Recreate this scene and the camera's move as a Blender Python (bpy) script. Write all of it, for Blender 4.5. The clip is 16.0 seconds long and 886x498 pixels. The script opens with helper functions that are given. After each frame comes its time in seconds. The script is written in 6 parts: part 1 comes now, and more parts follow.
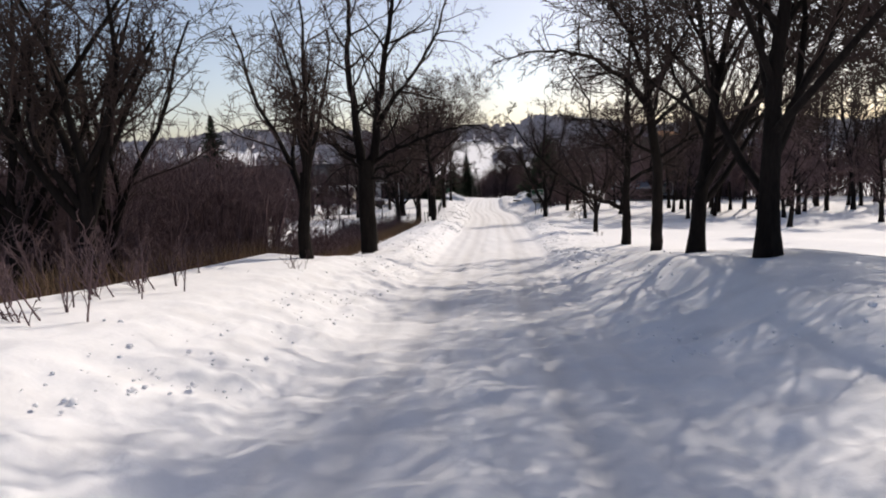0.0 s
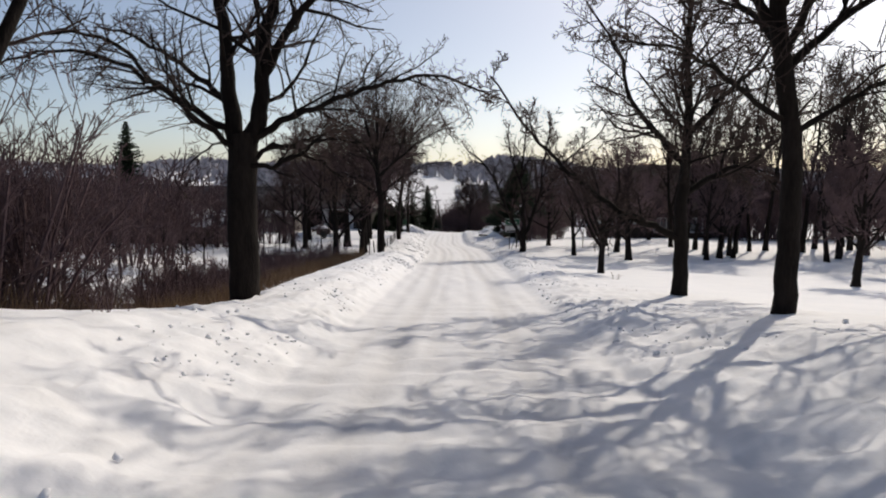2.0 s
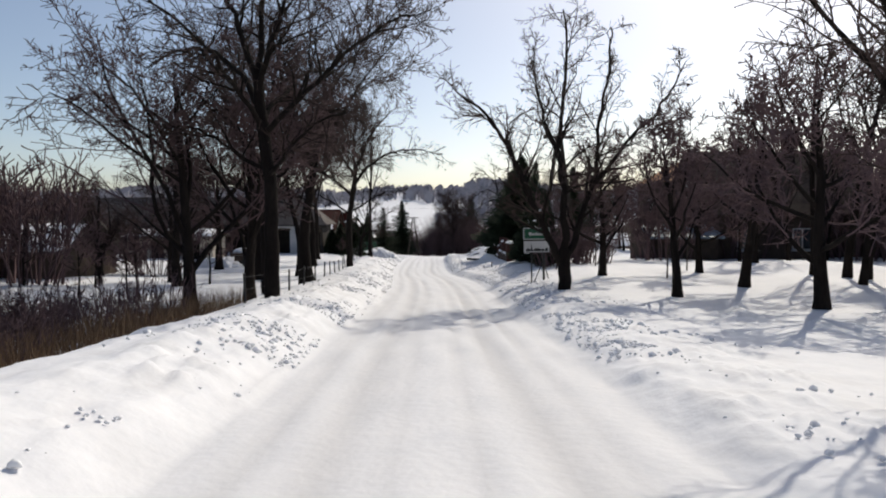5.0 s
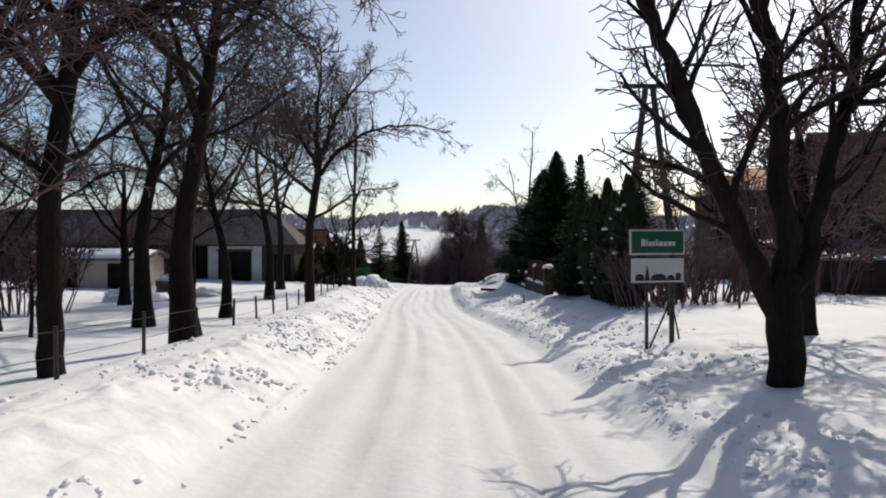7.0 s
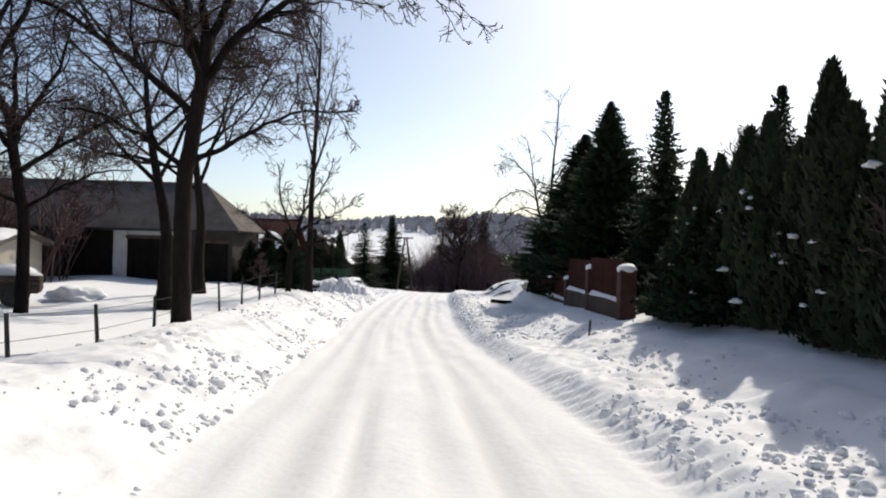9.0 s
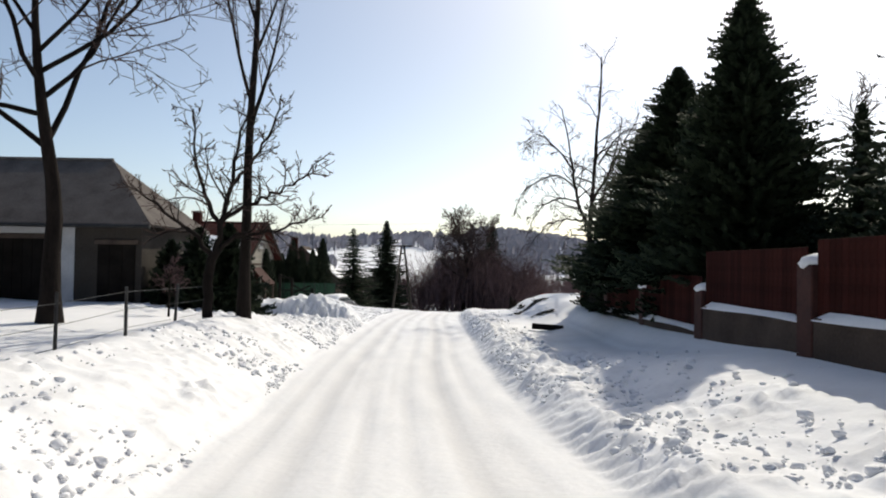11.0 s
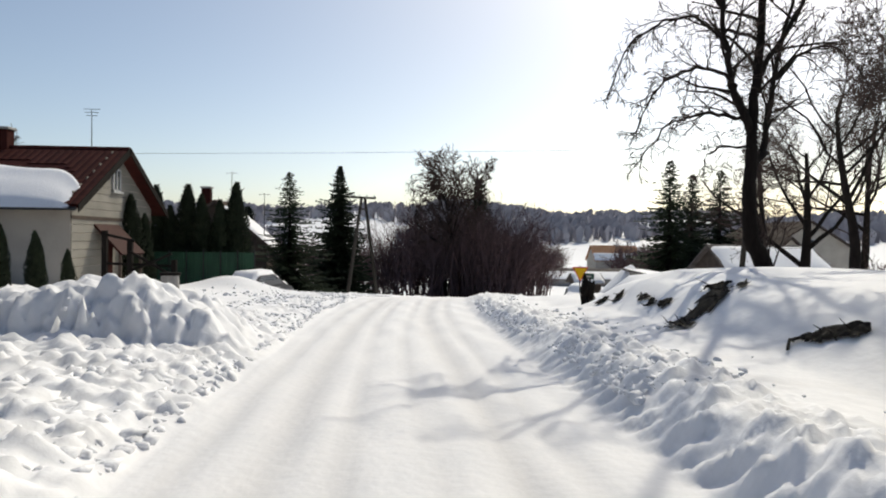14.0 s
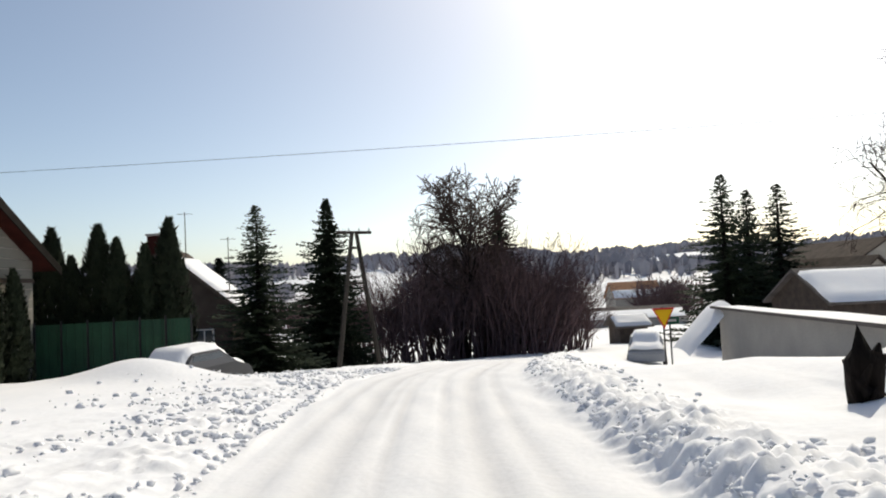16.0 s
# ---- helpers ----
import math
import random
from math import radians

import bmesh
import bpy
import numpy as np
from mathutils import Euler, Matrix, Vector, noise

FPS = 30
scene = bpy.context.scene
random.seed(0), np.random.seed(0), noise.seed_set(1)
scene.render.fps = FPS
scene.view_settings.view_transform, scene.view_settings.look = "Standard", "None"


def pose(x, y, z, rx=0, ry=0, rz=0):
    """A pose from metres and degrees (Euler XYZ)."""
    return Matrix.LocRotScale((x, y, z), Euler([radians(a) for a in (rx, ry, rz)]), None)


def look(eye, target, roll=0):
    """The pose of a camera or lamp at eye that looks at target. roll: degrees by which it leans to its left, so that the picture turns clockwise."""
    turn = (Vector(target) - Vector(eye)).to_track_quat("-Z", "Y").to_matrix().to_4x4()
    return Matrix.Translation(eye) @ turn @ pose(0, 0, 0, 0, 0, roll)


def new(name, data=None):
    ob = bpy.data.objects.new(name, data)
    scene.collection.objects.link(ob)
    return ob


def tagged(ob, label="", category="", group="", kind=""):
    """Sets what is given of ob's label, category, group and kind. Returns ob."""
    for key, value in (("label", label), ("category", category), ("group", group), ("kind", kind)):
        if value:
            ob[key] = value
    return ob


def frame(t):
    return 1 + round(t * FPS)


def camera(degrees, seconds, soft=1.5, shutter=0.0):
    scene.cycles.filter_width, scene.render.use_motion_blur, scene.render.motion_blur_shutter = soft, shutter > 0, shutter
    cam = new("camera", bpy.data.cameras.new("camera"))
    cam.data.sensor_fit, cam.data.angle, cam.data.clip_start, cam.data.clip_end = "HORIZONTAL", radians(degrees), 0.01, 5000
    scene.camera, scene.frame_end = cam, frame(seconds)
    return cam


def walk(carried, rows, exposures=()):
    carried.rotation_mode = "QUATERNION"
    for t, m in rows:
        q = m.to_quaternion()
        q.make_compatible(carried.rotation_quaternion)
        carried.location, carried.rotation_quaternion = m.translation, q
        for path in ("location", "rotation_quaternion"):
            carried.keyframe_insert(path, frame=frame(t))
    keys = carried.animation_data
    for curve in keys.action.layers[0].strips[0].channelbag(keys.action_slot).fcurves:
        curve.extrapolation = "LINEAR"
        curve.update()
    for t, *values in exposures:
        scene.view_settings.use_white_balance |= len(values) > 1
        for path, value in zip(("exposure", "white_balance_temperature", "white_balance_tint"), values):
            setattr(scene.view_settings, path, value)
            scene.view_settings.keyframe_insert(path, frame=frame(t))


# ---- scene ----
# camera: seconds, x, y, z, yaw, pitch, roll
cam = camera(66.3, 16.0, soft=2.0)
PATH = [
    (0.0, 0.001, 0.000, 0.001, 4.63, -8.22, 1.80),
    (0.5, -0.111, 2.383, -0.344, 4.21, -8.24, 1.05),
    (1.0, -0.199, 4.862, -0.690, 3.65, -7.56, 0.32),
    (1.5, -0.302, 7.794, -1.028, 2.69, -6.52, -0.24),
    (2.0, -0.345, 10.963, -1.373, 1.47, -5.11, -0.37),
    (2.5, -0.359, 14.387, -1.638, 0.09, -4.05, -0.90),
    (3.0, -0.332, 17.888, -1.894, -0.41, -4.21, -0.98),
    (3.5, -0.337, 20.840, -2.188, 0.10, -3.85, -0.34),
    (4.0, -0.360, 24.211, -2.407, -0.04, -3.58, -0.21),
    (6.5, -0.446, 41.185, -3.372, -0.04, -1.50, 0.80),
    (7.0, -0.461, 44.551, -3.548, 0.28, -0.63, 0.10),
    (7.5, -0.412, 47.642, -3.768, 0.30, 0.50, -0.29),
    (8.0, -0.446, 50.464, -3.915, -0.45, 0.06, -0.99),
    (8.5, -0.477, 53.874, -4.116, -0.23, -0.30, -1.61),
    (9.0, -0.521, 57.208, -4.255, 0.00, -0.09, -1.59),
    (9.5, -0.598, 60.144, -4.360, 0.04, 0.38, -1.66),
    (10.0, -0.724, 62.695, -4.451, 0.13, 0.66, -1.13),
    (12.5, -1.781, 77.257, -5.390, -0.63, 1.88, -0.74),
    (13.0, -1.961, 80.232, -5.460, -0.80, 1.20, -0.38),
    (13.5, -2.082, 82.972, -5.485, -1.84, -0.77, -0.62),
    (14.0, -2.137, 86.010, -5.520, -3.63, -1.00, -0.69),
    (14.5, -2.105, 88.778, -5.559, -4.44, -0.90, -0.64),
    (15.0, -2.154, 91.017, -5.615, -4.35, -0.58, 0.47),
    (15.5, -2.214, 93.281, -5.619, -3.77, 0.56, 1.60),
    (16.0, -2.205, 95.918, -5.727, -3.20, 3.05, 2.90),
]
walk(cam, [(t, pose(x, y, z, 90 + p, r, w)) for t, x, y, z, w, p, r in PATH],
     exposures=((0.0, -0.14, 7200, 13), (1.0, -0.34, 7180, 11), (2.0, -0.3, 7150, 10), (3.5, -0.2, 7060, 8), (6.5, -0.24, 6900, 8), (7.0, -0.18, 6880, 8), (7.5, -0.06, 6950, 7), (8.5, 0.08, 7020, 7),
                (10.0, 0.07, 7050, 6.5), (12.5, -0.02, 7120, 5), (14.0, -0.1, 7150, 5), (14.5, -0.15, 7180, 5), (15.0, -0.16, 7150, 5), (16.0, -0.02, 7200, 5)))

# world, sun, exposure
SUN_EL, SUN_AZ = 42.0, 32.0  # azimuth: degrees to the right of +y
world = bpy.data.worlds.new("winter_sky")
scene.world = world
world.use_nodes = True
wn = world.node_tree.nodes
sky = wn.new("ShaderNodeTexSky")
sky.sky_type, sky.sun_disc = "NISHITA", False
sky.sun_elevation, sky.sun_rotation = radians(SUN_EL), radians(SUN_AZ)
sky.air_density, sky.dust_density, sky.ozone_density = 0.7, 1.5, 0.7
wn["Background"].inputs["Strength"].default_value = 0.152
world.node_tree.links.new(sky.outputs[0], wn["Background"].inputs["Color"])
sun = new("sun", bpy.data.lights.new("sun", "SUN"))
sun.data.energy, sun.data.angle, sun.data.color = 3.25, radians(0.6), (1.0, 0.95, 0.87)
sun.matrix_world = look((40, 90, 60), (40 - math.sin(radians(SUN_AZ)), 90 - math.cos(radians(SUN_AZ)), 60 - math.tan(radians(SUN_EL))))


# materials
def material(name, colours, scale=6.0, rough=0.8, bump=0.3, fine=40.0, per_object=0.0, spec=0.3, stretch=(1, 1, 1), metal=0.0, dist=0.02):
    """Noise between two colours at two scales, with fine relief."""
    m = bpy.data.materials.new(name)
    m.use_nodes = True
    n, l = m.node_tree.nodes, m.node_tree.links
    b = n["Principled BSDF"]
    b.inputs["Roughness"].default_value = rough
    b.inputs["Metallic"].default_value = metal
    b.inputs["Specular IOR Level"].default_value = spec
    co, mp = n.new("ShaderNodeTexCoord"), n.new("ShaderNodeMapping")
    mp.inputs["Scale"].default_value = stretch
    l.new(co.outputs["Object"], mp.inputs["Vector"])
    big, small = n.new("ShaderNodeTexNoise"), n.new("ShaderNodeTexNoise")
    big.inputs["Scale"].default_value, big.inputs["Detail"].default_value = scale, 5
    small.inputs["Scale"].default_value, small.inputs["Detail"].default_value = fine, 4
    l.new(mp.outputs[0], big.inputs["Vector"]), l.new(mp.outputs[0], small.inputs["Vector"])
    mx = n.new("ShaderNodeMix")
    mx.data_type = "FLOAT"
    mx.inputs["Factor"].default_value = 0.4
    l.new(big.outputs["Fac"], mx.inputs["A"]), l.new(small.outputs["Fac"], mx.inputs["B"])
    r = n.new("ShaderNodeValToRGB")
    r.color_ramp.elements[0].position, r.color_ramp.elements[1].position = 0.33, 0.67
    r.color_ramp.elements[0].color, r.color_ramp.elements[1].color = (*colours[0], 1), (*colours[1], 1)
    l.new(mx.outputs["Result"], r.inputs["Fac"])
    out = r.outputs["Color"]
    if per_object:
        oi, hs, mr = n.new("ShaderNodeObjectInfo"), n.new("ShaderNodeHueSaturation"), n.new("ShaderNodeMapRange")
        mr.inputs["To Min"].default_value, mr.inputs["To Max"].default_value = 1 - per_object, 1 + per_object
        l.new(oi.outputs["Random"], mr.inputs["Value"]), l.new(mr.outputs[0], hs.inputs["Value"]), l.new(out, hs.inputs["Color"])
        out = hs.outputs["Color"]
    l.new(out, b.inputs["Base Color"])
    if bump:
        bp = n.new("ShaderNodeBump")
        bp.inputs["Strength"].default_value, bp.inputs["Distance"].default_value = bump, dist
        l.new(small.outputs["Fac"], bp.inputs["Height"]), l.new(bp.outputs[0], b.inputs["Normal"])
    return m


SNOW = material("snow", ((0.80, 0.81, 0.84), (0.88, 0.88, 0.90)), 1.2, 0.75, 0.35, 14, spec=0.25, dist=0.04)
def road_snow(m):
    """Packed, slightly soiled snow where the wheels run, by the sheet's own wear attribute."""
    n, l = m.node_tree.nodes, m.node_tree.links
    b = n["Principled BSDF"]
    old = b.inputs["Base Color"].links[0].from_socket
    at, mx, nz = n.new("ShaderNodeAttribute"), n.new("ShaderNodeMix"), n.new("ShaderNodeTexNoise")
    at.attribute_name = "wear"
    nz.inputs["Scale"].default_value, nz.inputs["Detail"].default_value = 0.9, 6
    mul = n.new("ShaderNodeMath")
    mul.operation = "MULTIPLY"
    l.new(at.outputs["Fac"], mul.inputs[0]), l.new(nz.outputs["Fac"], mul.inputs[1])
    mx.data_type = "RGBA"
    l.new(mul.outputs[0], mx.inputs["Factor"]), l.new(old, mx.inputs["A"])
    mx.inputs["B"].default_value = (0.40, 0.38, 0.37, 1)
    l.new(mx.outputs["Result"], b.inputs["Base Color"])


GROUND = material("ground_snow", ((0.80, 0.81, 0.84), (0.88, 0.88, 0.90)), 1.2, 0.75, 0.22, 9, spec=0.25, dist=0.04)
road_snow(GROUND)
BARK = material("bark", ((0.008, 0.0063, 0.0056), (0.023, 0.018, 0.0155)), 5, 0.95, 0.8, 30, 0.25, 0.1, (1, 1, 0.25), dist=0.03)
TWIG = material("twig_bark", ((0.035, 0.024, 0.022), (0.075, 0.053, 0.047)), 3, 0.95, 0, 20, 0.2, 0.1)
SHRUB = material("shrub_twigs", ((0.08, 0.052, 0.055), (0.15, 0.102, 0.105)), 2, 0.95, 0, 20, 0.25, 0.1)
NEEDLE = material("needles", ((0.013, 0.021, 0.013), (0.042, 0.058, 0.033)), 2, 0.8, 0, 25, 0.25, 0.15)
THUJA = material("thuja_green", ((0.012, 0.017, 0.01), (0.036, 0.046, 0.026)), 2, 0.8, 0, 25, 0.2, 0.15)
DRYGRASS = material("dry_grass", ((0.10, 0.06, 0.04), (0.22, 0.15, 0.09)), 1, 0.95, 0, 12, 0, 0.1)
PLASTER = material("plaster", ((0.34, 0.31, 0.27), (0.48, 0.44, 0.38)), 0.8, 0.9, 0.2, 30, spec=0.06)
# near-black boards; on the barn they also carry the shade inside its gateways
BLACKWOOD = material("black_boards", ((0.008, 0.007, 0.006), (0.02, 0.017, 0.015)), 2, 0.9, 0.3, 25, spec=0.06)
DARKWALL = material("dark_boards", ((0.05, 0.04, 0.035), (0.11, 0.085, 0.07)), 2, 0.9, 0.3, 25, spec=0.06)
REDTILE = material("red_roof_tile", ((0.035, 0.01, 0.009), (0.07, 0.02, 0.016)), 3, 0.7, 0.2, 30, 0.15, spec=0.06)
ETERNIT = material("grey_roof_sheet", ((0.08, 0.07, 0.066), (0.165, 0.146, 0.136)), 1.5, 0.9, 0.2, 20, spec=0.06)
ORANGE = material("orange_roof", ((0.35, 0.15, 0.07), (0.5, 0.25, 0.13)), 2, 0.8, 0.2, 20)
BROWNWOOD = material("brown_wood", ((0.024, 0.007, 0.006), (0.05, 0.015, 0.012)), 4, 0.9, 0.3, 30, 0.3, 0.05)
METAL = material("dark_metal", ((0.02, 0.02, 0.022), (0.05, 0.05, 0.05)), 8, 0.5, 0.1, 40, 0, 0.4, metal=0.6)
CONCRETE = material("concrete", ((0.22, 0.21, 0.2), (0.36, 0.34, 0.32)), 3, 0.9, 0.3, 40)
GREENFENCE = material("green_sheet_fence", ((0.015, 0.05, 0.03), (0.025, 0.085, 0.045)), 2, 0.6, 0.1, 30, 0.1)
SIGNGREEN = material("sign_green", ((0.006, 0.06, 0.03), (0.009, 0.08, 0.04)), 2, 0.4, 0, 30)
SIGNWHITE = material("sign_white", ((0.4, 0.4, 0.4), (0.52, 0.52, 0.52)), 2, 0.4, 0, 30)
SIGNYELLOW = material("sign_yellow", ((0.75, 0.42, 0.01), (0.85, 0.5, 0.02)), 2, 0.4, 0, 30)
SIGNRED = material("sign_red", ((0.5, 0.02, 0.02), (0.6, 0.03, 0.03)), 2, 0.4, 0, 30)
BLACK = material("black_paint", ((0.012, 0.012, 0.012), (0.03, 0.03, 0.03)), 3, 0.6, 0, 30)
EARTH = material("bare_earth", ((0.006, 0.005, 0.004), (0.018, 0.014, 0.011)), 4, 0.95, 0.6, 25)
# distant woods: haze painted in as a pale base colour
HAZEWOOD = material("hazed_far_wood", ((0.3, 0.285, 0.31), (0.4, 0.385, 0.41)), 0.02, 1.0, 0, 0.3, 0, 0.0)
DARKSTUCCO = material("dark_stucco", ((0.045, 0.035, 0.03), (0.085, 0.066, 0.056)), 1.5, 0.9, 0.2, 25, spec=0.06)
BLUESHEET = material("blue_sheet", ((0.12, 0.17, 0.22), (0.2, 0.26, 0.32)), 1.5, 0.6, 0.1, 25)
GLASS = material("window_glass", ((0.02, 0.025, 0.03), (0.04, 0.05, 0.06)), 1, 0.1, 0, 20, 0, 0.6)

# ---- helpers for meshes ----
def mesh(name, verts, faces, mat, smooth=False):
    me = bpy.data.meshes.new(name)
    me.from_pydata([tuple(v) for v in verts], [], [tuple(f) for f in faces])
    me.materials.append(mat)
    if smooth:
        me.polygons.foreach_set("use_smooth", [True] * len(me.polygons))
    return me


def grid_mesh(name, P, mat):
    """A sheet from an array of points, rows by columns."""
    r, c = P.shape[:2]
    me = bpy.data.meshes.new(name)
    i = np.arange(r * c).reshape(r, c)
    q = np.stack([i[:-1, :-1], i[:-1, 1:], i[1:, 1:], i[1:, :-1]], -1).reshape(-1, 4)
    me.vertices.add(r * c)
    me.vertices.foreach_set("co", P.reshape(-1).astype(np.float32))
    me.loops.add(q.size)
    me.loops.foreach_set("vertex_index", q.reshape(-1).astype(np.int32))
    me.polygons.add(len(q))
    me.polygons.foreach_set("loop_start", (np.arange(len(q)) * 4).astype(np.int32))
    me.polygons.foreach_set("use_smooth", np.ones(len(q), bool))
    me.materials.append(mat)
    me.update(calc_edges=True)
    return me


def tri_mesh(name, V, Fc, mat, smooth=False):
    """A mesh from arrays of points and of faces with one corner count."""
    k = Fc.shape[1]
    me = bpy.data.meshes.new(name)
    me.vertices.add(len(V))
    me.vertices.foreach_set("co", np.asarray(V, np.float32).reshape(-1))
    me.loops.add(Fc.size)
    me.loops.foreach_set("vertex_index", Fc.reshape(-1).astype(np.int32))
    me.polygons.add(len(Fc))
    me.polygons.foreach_set("loop_start", (np.arange(len(Fc)) * k).astype(np.int32))
    if smooth:
        me.polygons.foreach_set("use_smooth", np.ones(len(Fc), bool))
    me.materials.append(mat)
    me.update(calc_edges=True)
    return me


def box(bm, x0, x1, y0, y1, z0, z1, bevel=0.0):
    r = bmesh.ops.create_cube(bm, size=1)
    for v in r["verts"]:
        v.co = Vector((x0 + (v.co.x + 0.5) * (x1 - x0), y0 + (v.co.y + 0.5) * (y1 - y0), z0 + (v.co.z + 0.5) * (z1 - z0)))
    if bevel:
        bmesh.ops.bevel(bm, geom=list({e for v in r["verts"] for e in v.link_edges}), offset=bevel, segments=1, affect="EDGES")
    return r["verts"]


def tube(bm, a, b, ra, rb, n=8):
    a, b = Vector(a), Vector(b)
    q = (b - a).to_track_quat("Z", "Y")
    ring = []
    for p, r in ((a, ra), (b, rb)):
        ring.append([bm.verts.new(p + q @ Vector((r * math.cos(6.2832 * k / n), r * math.sin(6.2832 * k / n), 0))) for k in range(n)])
    for k in range(n):
        bm.faces.new((ring[0][k], ring[0][(k + 1) % n], ring[1][(k + 1) % n], ring[1][k]))
    bm.faces.new(ring[1])
    bm.faces.new(ring[0][::-1])


def slab(bm, pts, thick):
    """A plate through a ring of points, thickened downwards along its normal."""
    pts = [Vector(p) for p in pts]
    n = (pts[1] - pts[0]).cross(pts[2] - pts[0]).normalized()
    a = [bm.verts.new(p) for p in pts]
    b = [bm.verts.new(p - n * thick) for p in pts]
    bm.faces.new(a)
    bm.faces.new(b[::-1])
    for k in range(len(a)):
        bm.faces.new((a[k - 1], b[k - 1], b[k], a[k]))


def done(bm, name, mat):
    me = bpy.data.meshes.new(name)
    bmesh.ops.recalc_face_normals(bm, faces=bm.faces)
    bm.to_mesh(me)
    bm.free()
    me.materials.append(mat)
    return me


def part(name, bm, mat, parent, label=""):
    ob = new(name, done(bm, name, mat) if isinstance(bm, bmesh.types.BMesh) else bm)
    ob.parent = parent
    return tagged(ob, label)


def thing(name, x, y, z, label, category, group="", turn=0.0, kind=""):
    ob = new(name)
    ob.empty_display_size = 0.2
    ob.matrix_basis = pose(x, y, z, 0, 0, turn)
    return tagged(ob, label, category, group, kind)


# ---- ground ----
ROAD_Y = [-60, 0, 5, 10, 15, 20, 25, 30, 36, 42, 48, 54, 60, 66, 72, 78, 84, 90, 96, 104, 112, 121, 130, 160, 220, 330]
ROAD_Z = [5.4, -1.6, -2.31, -2.87, -3.27, -3.7, -4.06, -4.34, -4.68, -5.02, -5.38, -5.72, -5.96, -6.26, -6.65, -7.01, -7.1, -7.19, -7.33, -7.57, -7.85, -8.6, -9.6, -12, -15, -16]
ROAD_X = [1.0, 0, -.2, -.33, -.36, -.33, -.36, -.39, -.42, -.45, -.46, -.49, -.59, -.96, -1.4, -1.81, -2.1, -2.12, -2.21, -2.2, -1.7, .5, 5, 25, 70, 120]
DIST = [2.0, 2.6, 3.3, 4.3, 6, 9, 14, 30, 70]
LEFT = [(-10, 0, .15, .35, .6, .9, .5, -1, -2.5, -4), (18, 0, .2, .45, .75, .9, -.3, -1.6, -2.2, -3.5), (24.5, 0, .25, .42, .33, -.02, -.8, -1.45, -1.8, -2.7), (30, 0, .3, .5, .45, -.2, -1, -1.3, -1.4, -2), (45, 0, .35, .55, .4, 0, -.5, -.6, -.6, -.8), (52, 0, .3, .52, .48, .12, -.08, -.1, -.1, -.2), (60, 0, .35, .58, .55, .15, .1, .1, .1, .1), (68, 0, .35, .6, .58, .2, .2, .2, .2, .2)]
LEFT = LEFT + [(76, 0, .35, .68, .88, .35, .45, .45, .45, .5), (82, 0, .35, .72, .98, .65, .75, .75, .75, .7), (86, 0, .3, .65, .9, .75, .9, .95, 1.0, .9), (90, 0, .25, .4, .5, .65, .95, 1.05, 1.05, 1), (92.3, 0, .12, .18, .2, .25, .4, .9, 1.1, 1), (95, 0, .14, .22, .26, .3, .4, .8, 1.1, .9), (98, 0, .15, .25, .35, .45, .5, .9, 1, .8), (112, 0, .05, .1, .15, .25, .35, .4, .4, .2), (124, 0, 0, .05, .05, 0, -.1, -.1, 0, 0)]
RIGHT = [(-10, 0, .15, .3, .6, .9, .6, .3, .2, .2), (10, 0, .15, .35, .85, 1.1, .8, .4, .2, .2), (14, 0, .15, .35, .85, 1.05, .75, .3, .15, .1), (18, 0, .15, .3, .65, .75, .5, .2, .1, .1), (25, 0, .15, .25, .25, .3, .1, 0, 0, 0), (42, 0, .2, .2, .1, 0, 0, 0, .1, .3), (52, 0, .25, .35, .4, .45, .4, .4, .4, .4), (58, 0, .25, .35, .65, .85, .8, .8, .8, .7), (66, 0, .3, .35, .6, 1, 1.05, 1, 1, 1), (78, 0, .35, .4, .75, 1.1, 1.15, 1.1, 1.1, 1)]
RIGHT = RIGHT + [(84, 0, .38, .38, .3, .9, .95, 1, 1, 1), (91, 0, .38, .38, .28, .9, .95, 1, 1, 1), (95, 0, .38, .38, .5, 1.2, 1.3, 1.2, 1, 1), (100, 0, .33, .32, .5, 1.3, 1.4, 1, .6, .4), (101.3, 0, .3, .28, .42, 1.2, 1.35, .8, .5, .3), (103.3, 0, .28, .24, .25, 1.1, 1.25, .6, .2, .1), (105, 0, .22, .2, .15, .55, .6, .1, -.2, -.3), (108, 0, .2, .25, .3, .4, .1, -.4, -.6, -.6), (112, 0, .1, .1, .05, -.2, -.7, -1, -1, -1), (118, 0, .1, .05, -.3, -.7, -1, -1, -.8, -.8)]


# one more step in the profiles, where the cut bank past the fence stands steep
DIST = DIST[:4] + [5.2] + DIST[4:]
CUT = {84: .34, 91: .42, 95: 1.0, 100: 1.08, 101.3: .95, 103.3: .3}
LEFT = [r[:5] + ((r[4] + r[5]) / 2,) + r[5:] for r in LEFT]
RIGHT = [r[:5] + (CUT[r[0]] if r[0] in CUT else (r[4] + r[5]) / 2,) + r[5:] for r in RIGHT]


def smooth_interp(v, xs, ys, w):
    return (np.interp(v - w, xs, ys) + 2 * np.interp(v, xs, ys) + np.interp(v + w, xs, ys)) / 4


def road_z(y):
    return smooth_interp(y, ROAD_Y, ROAD_Z, 2.0)


def road_x(y):
    return smooth_interp(y, ROAD_Y, ROAD_X, 2.5)


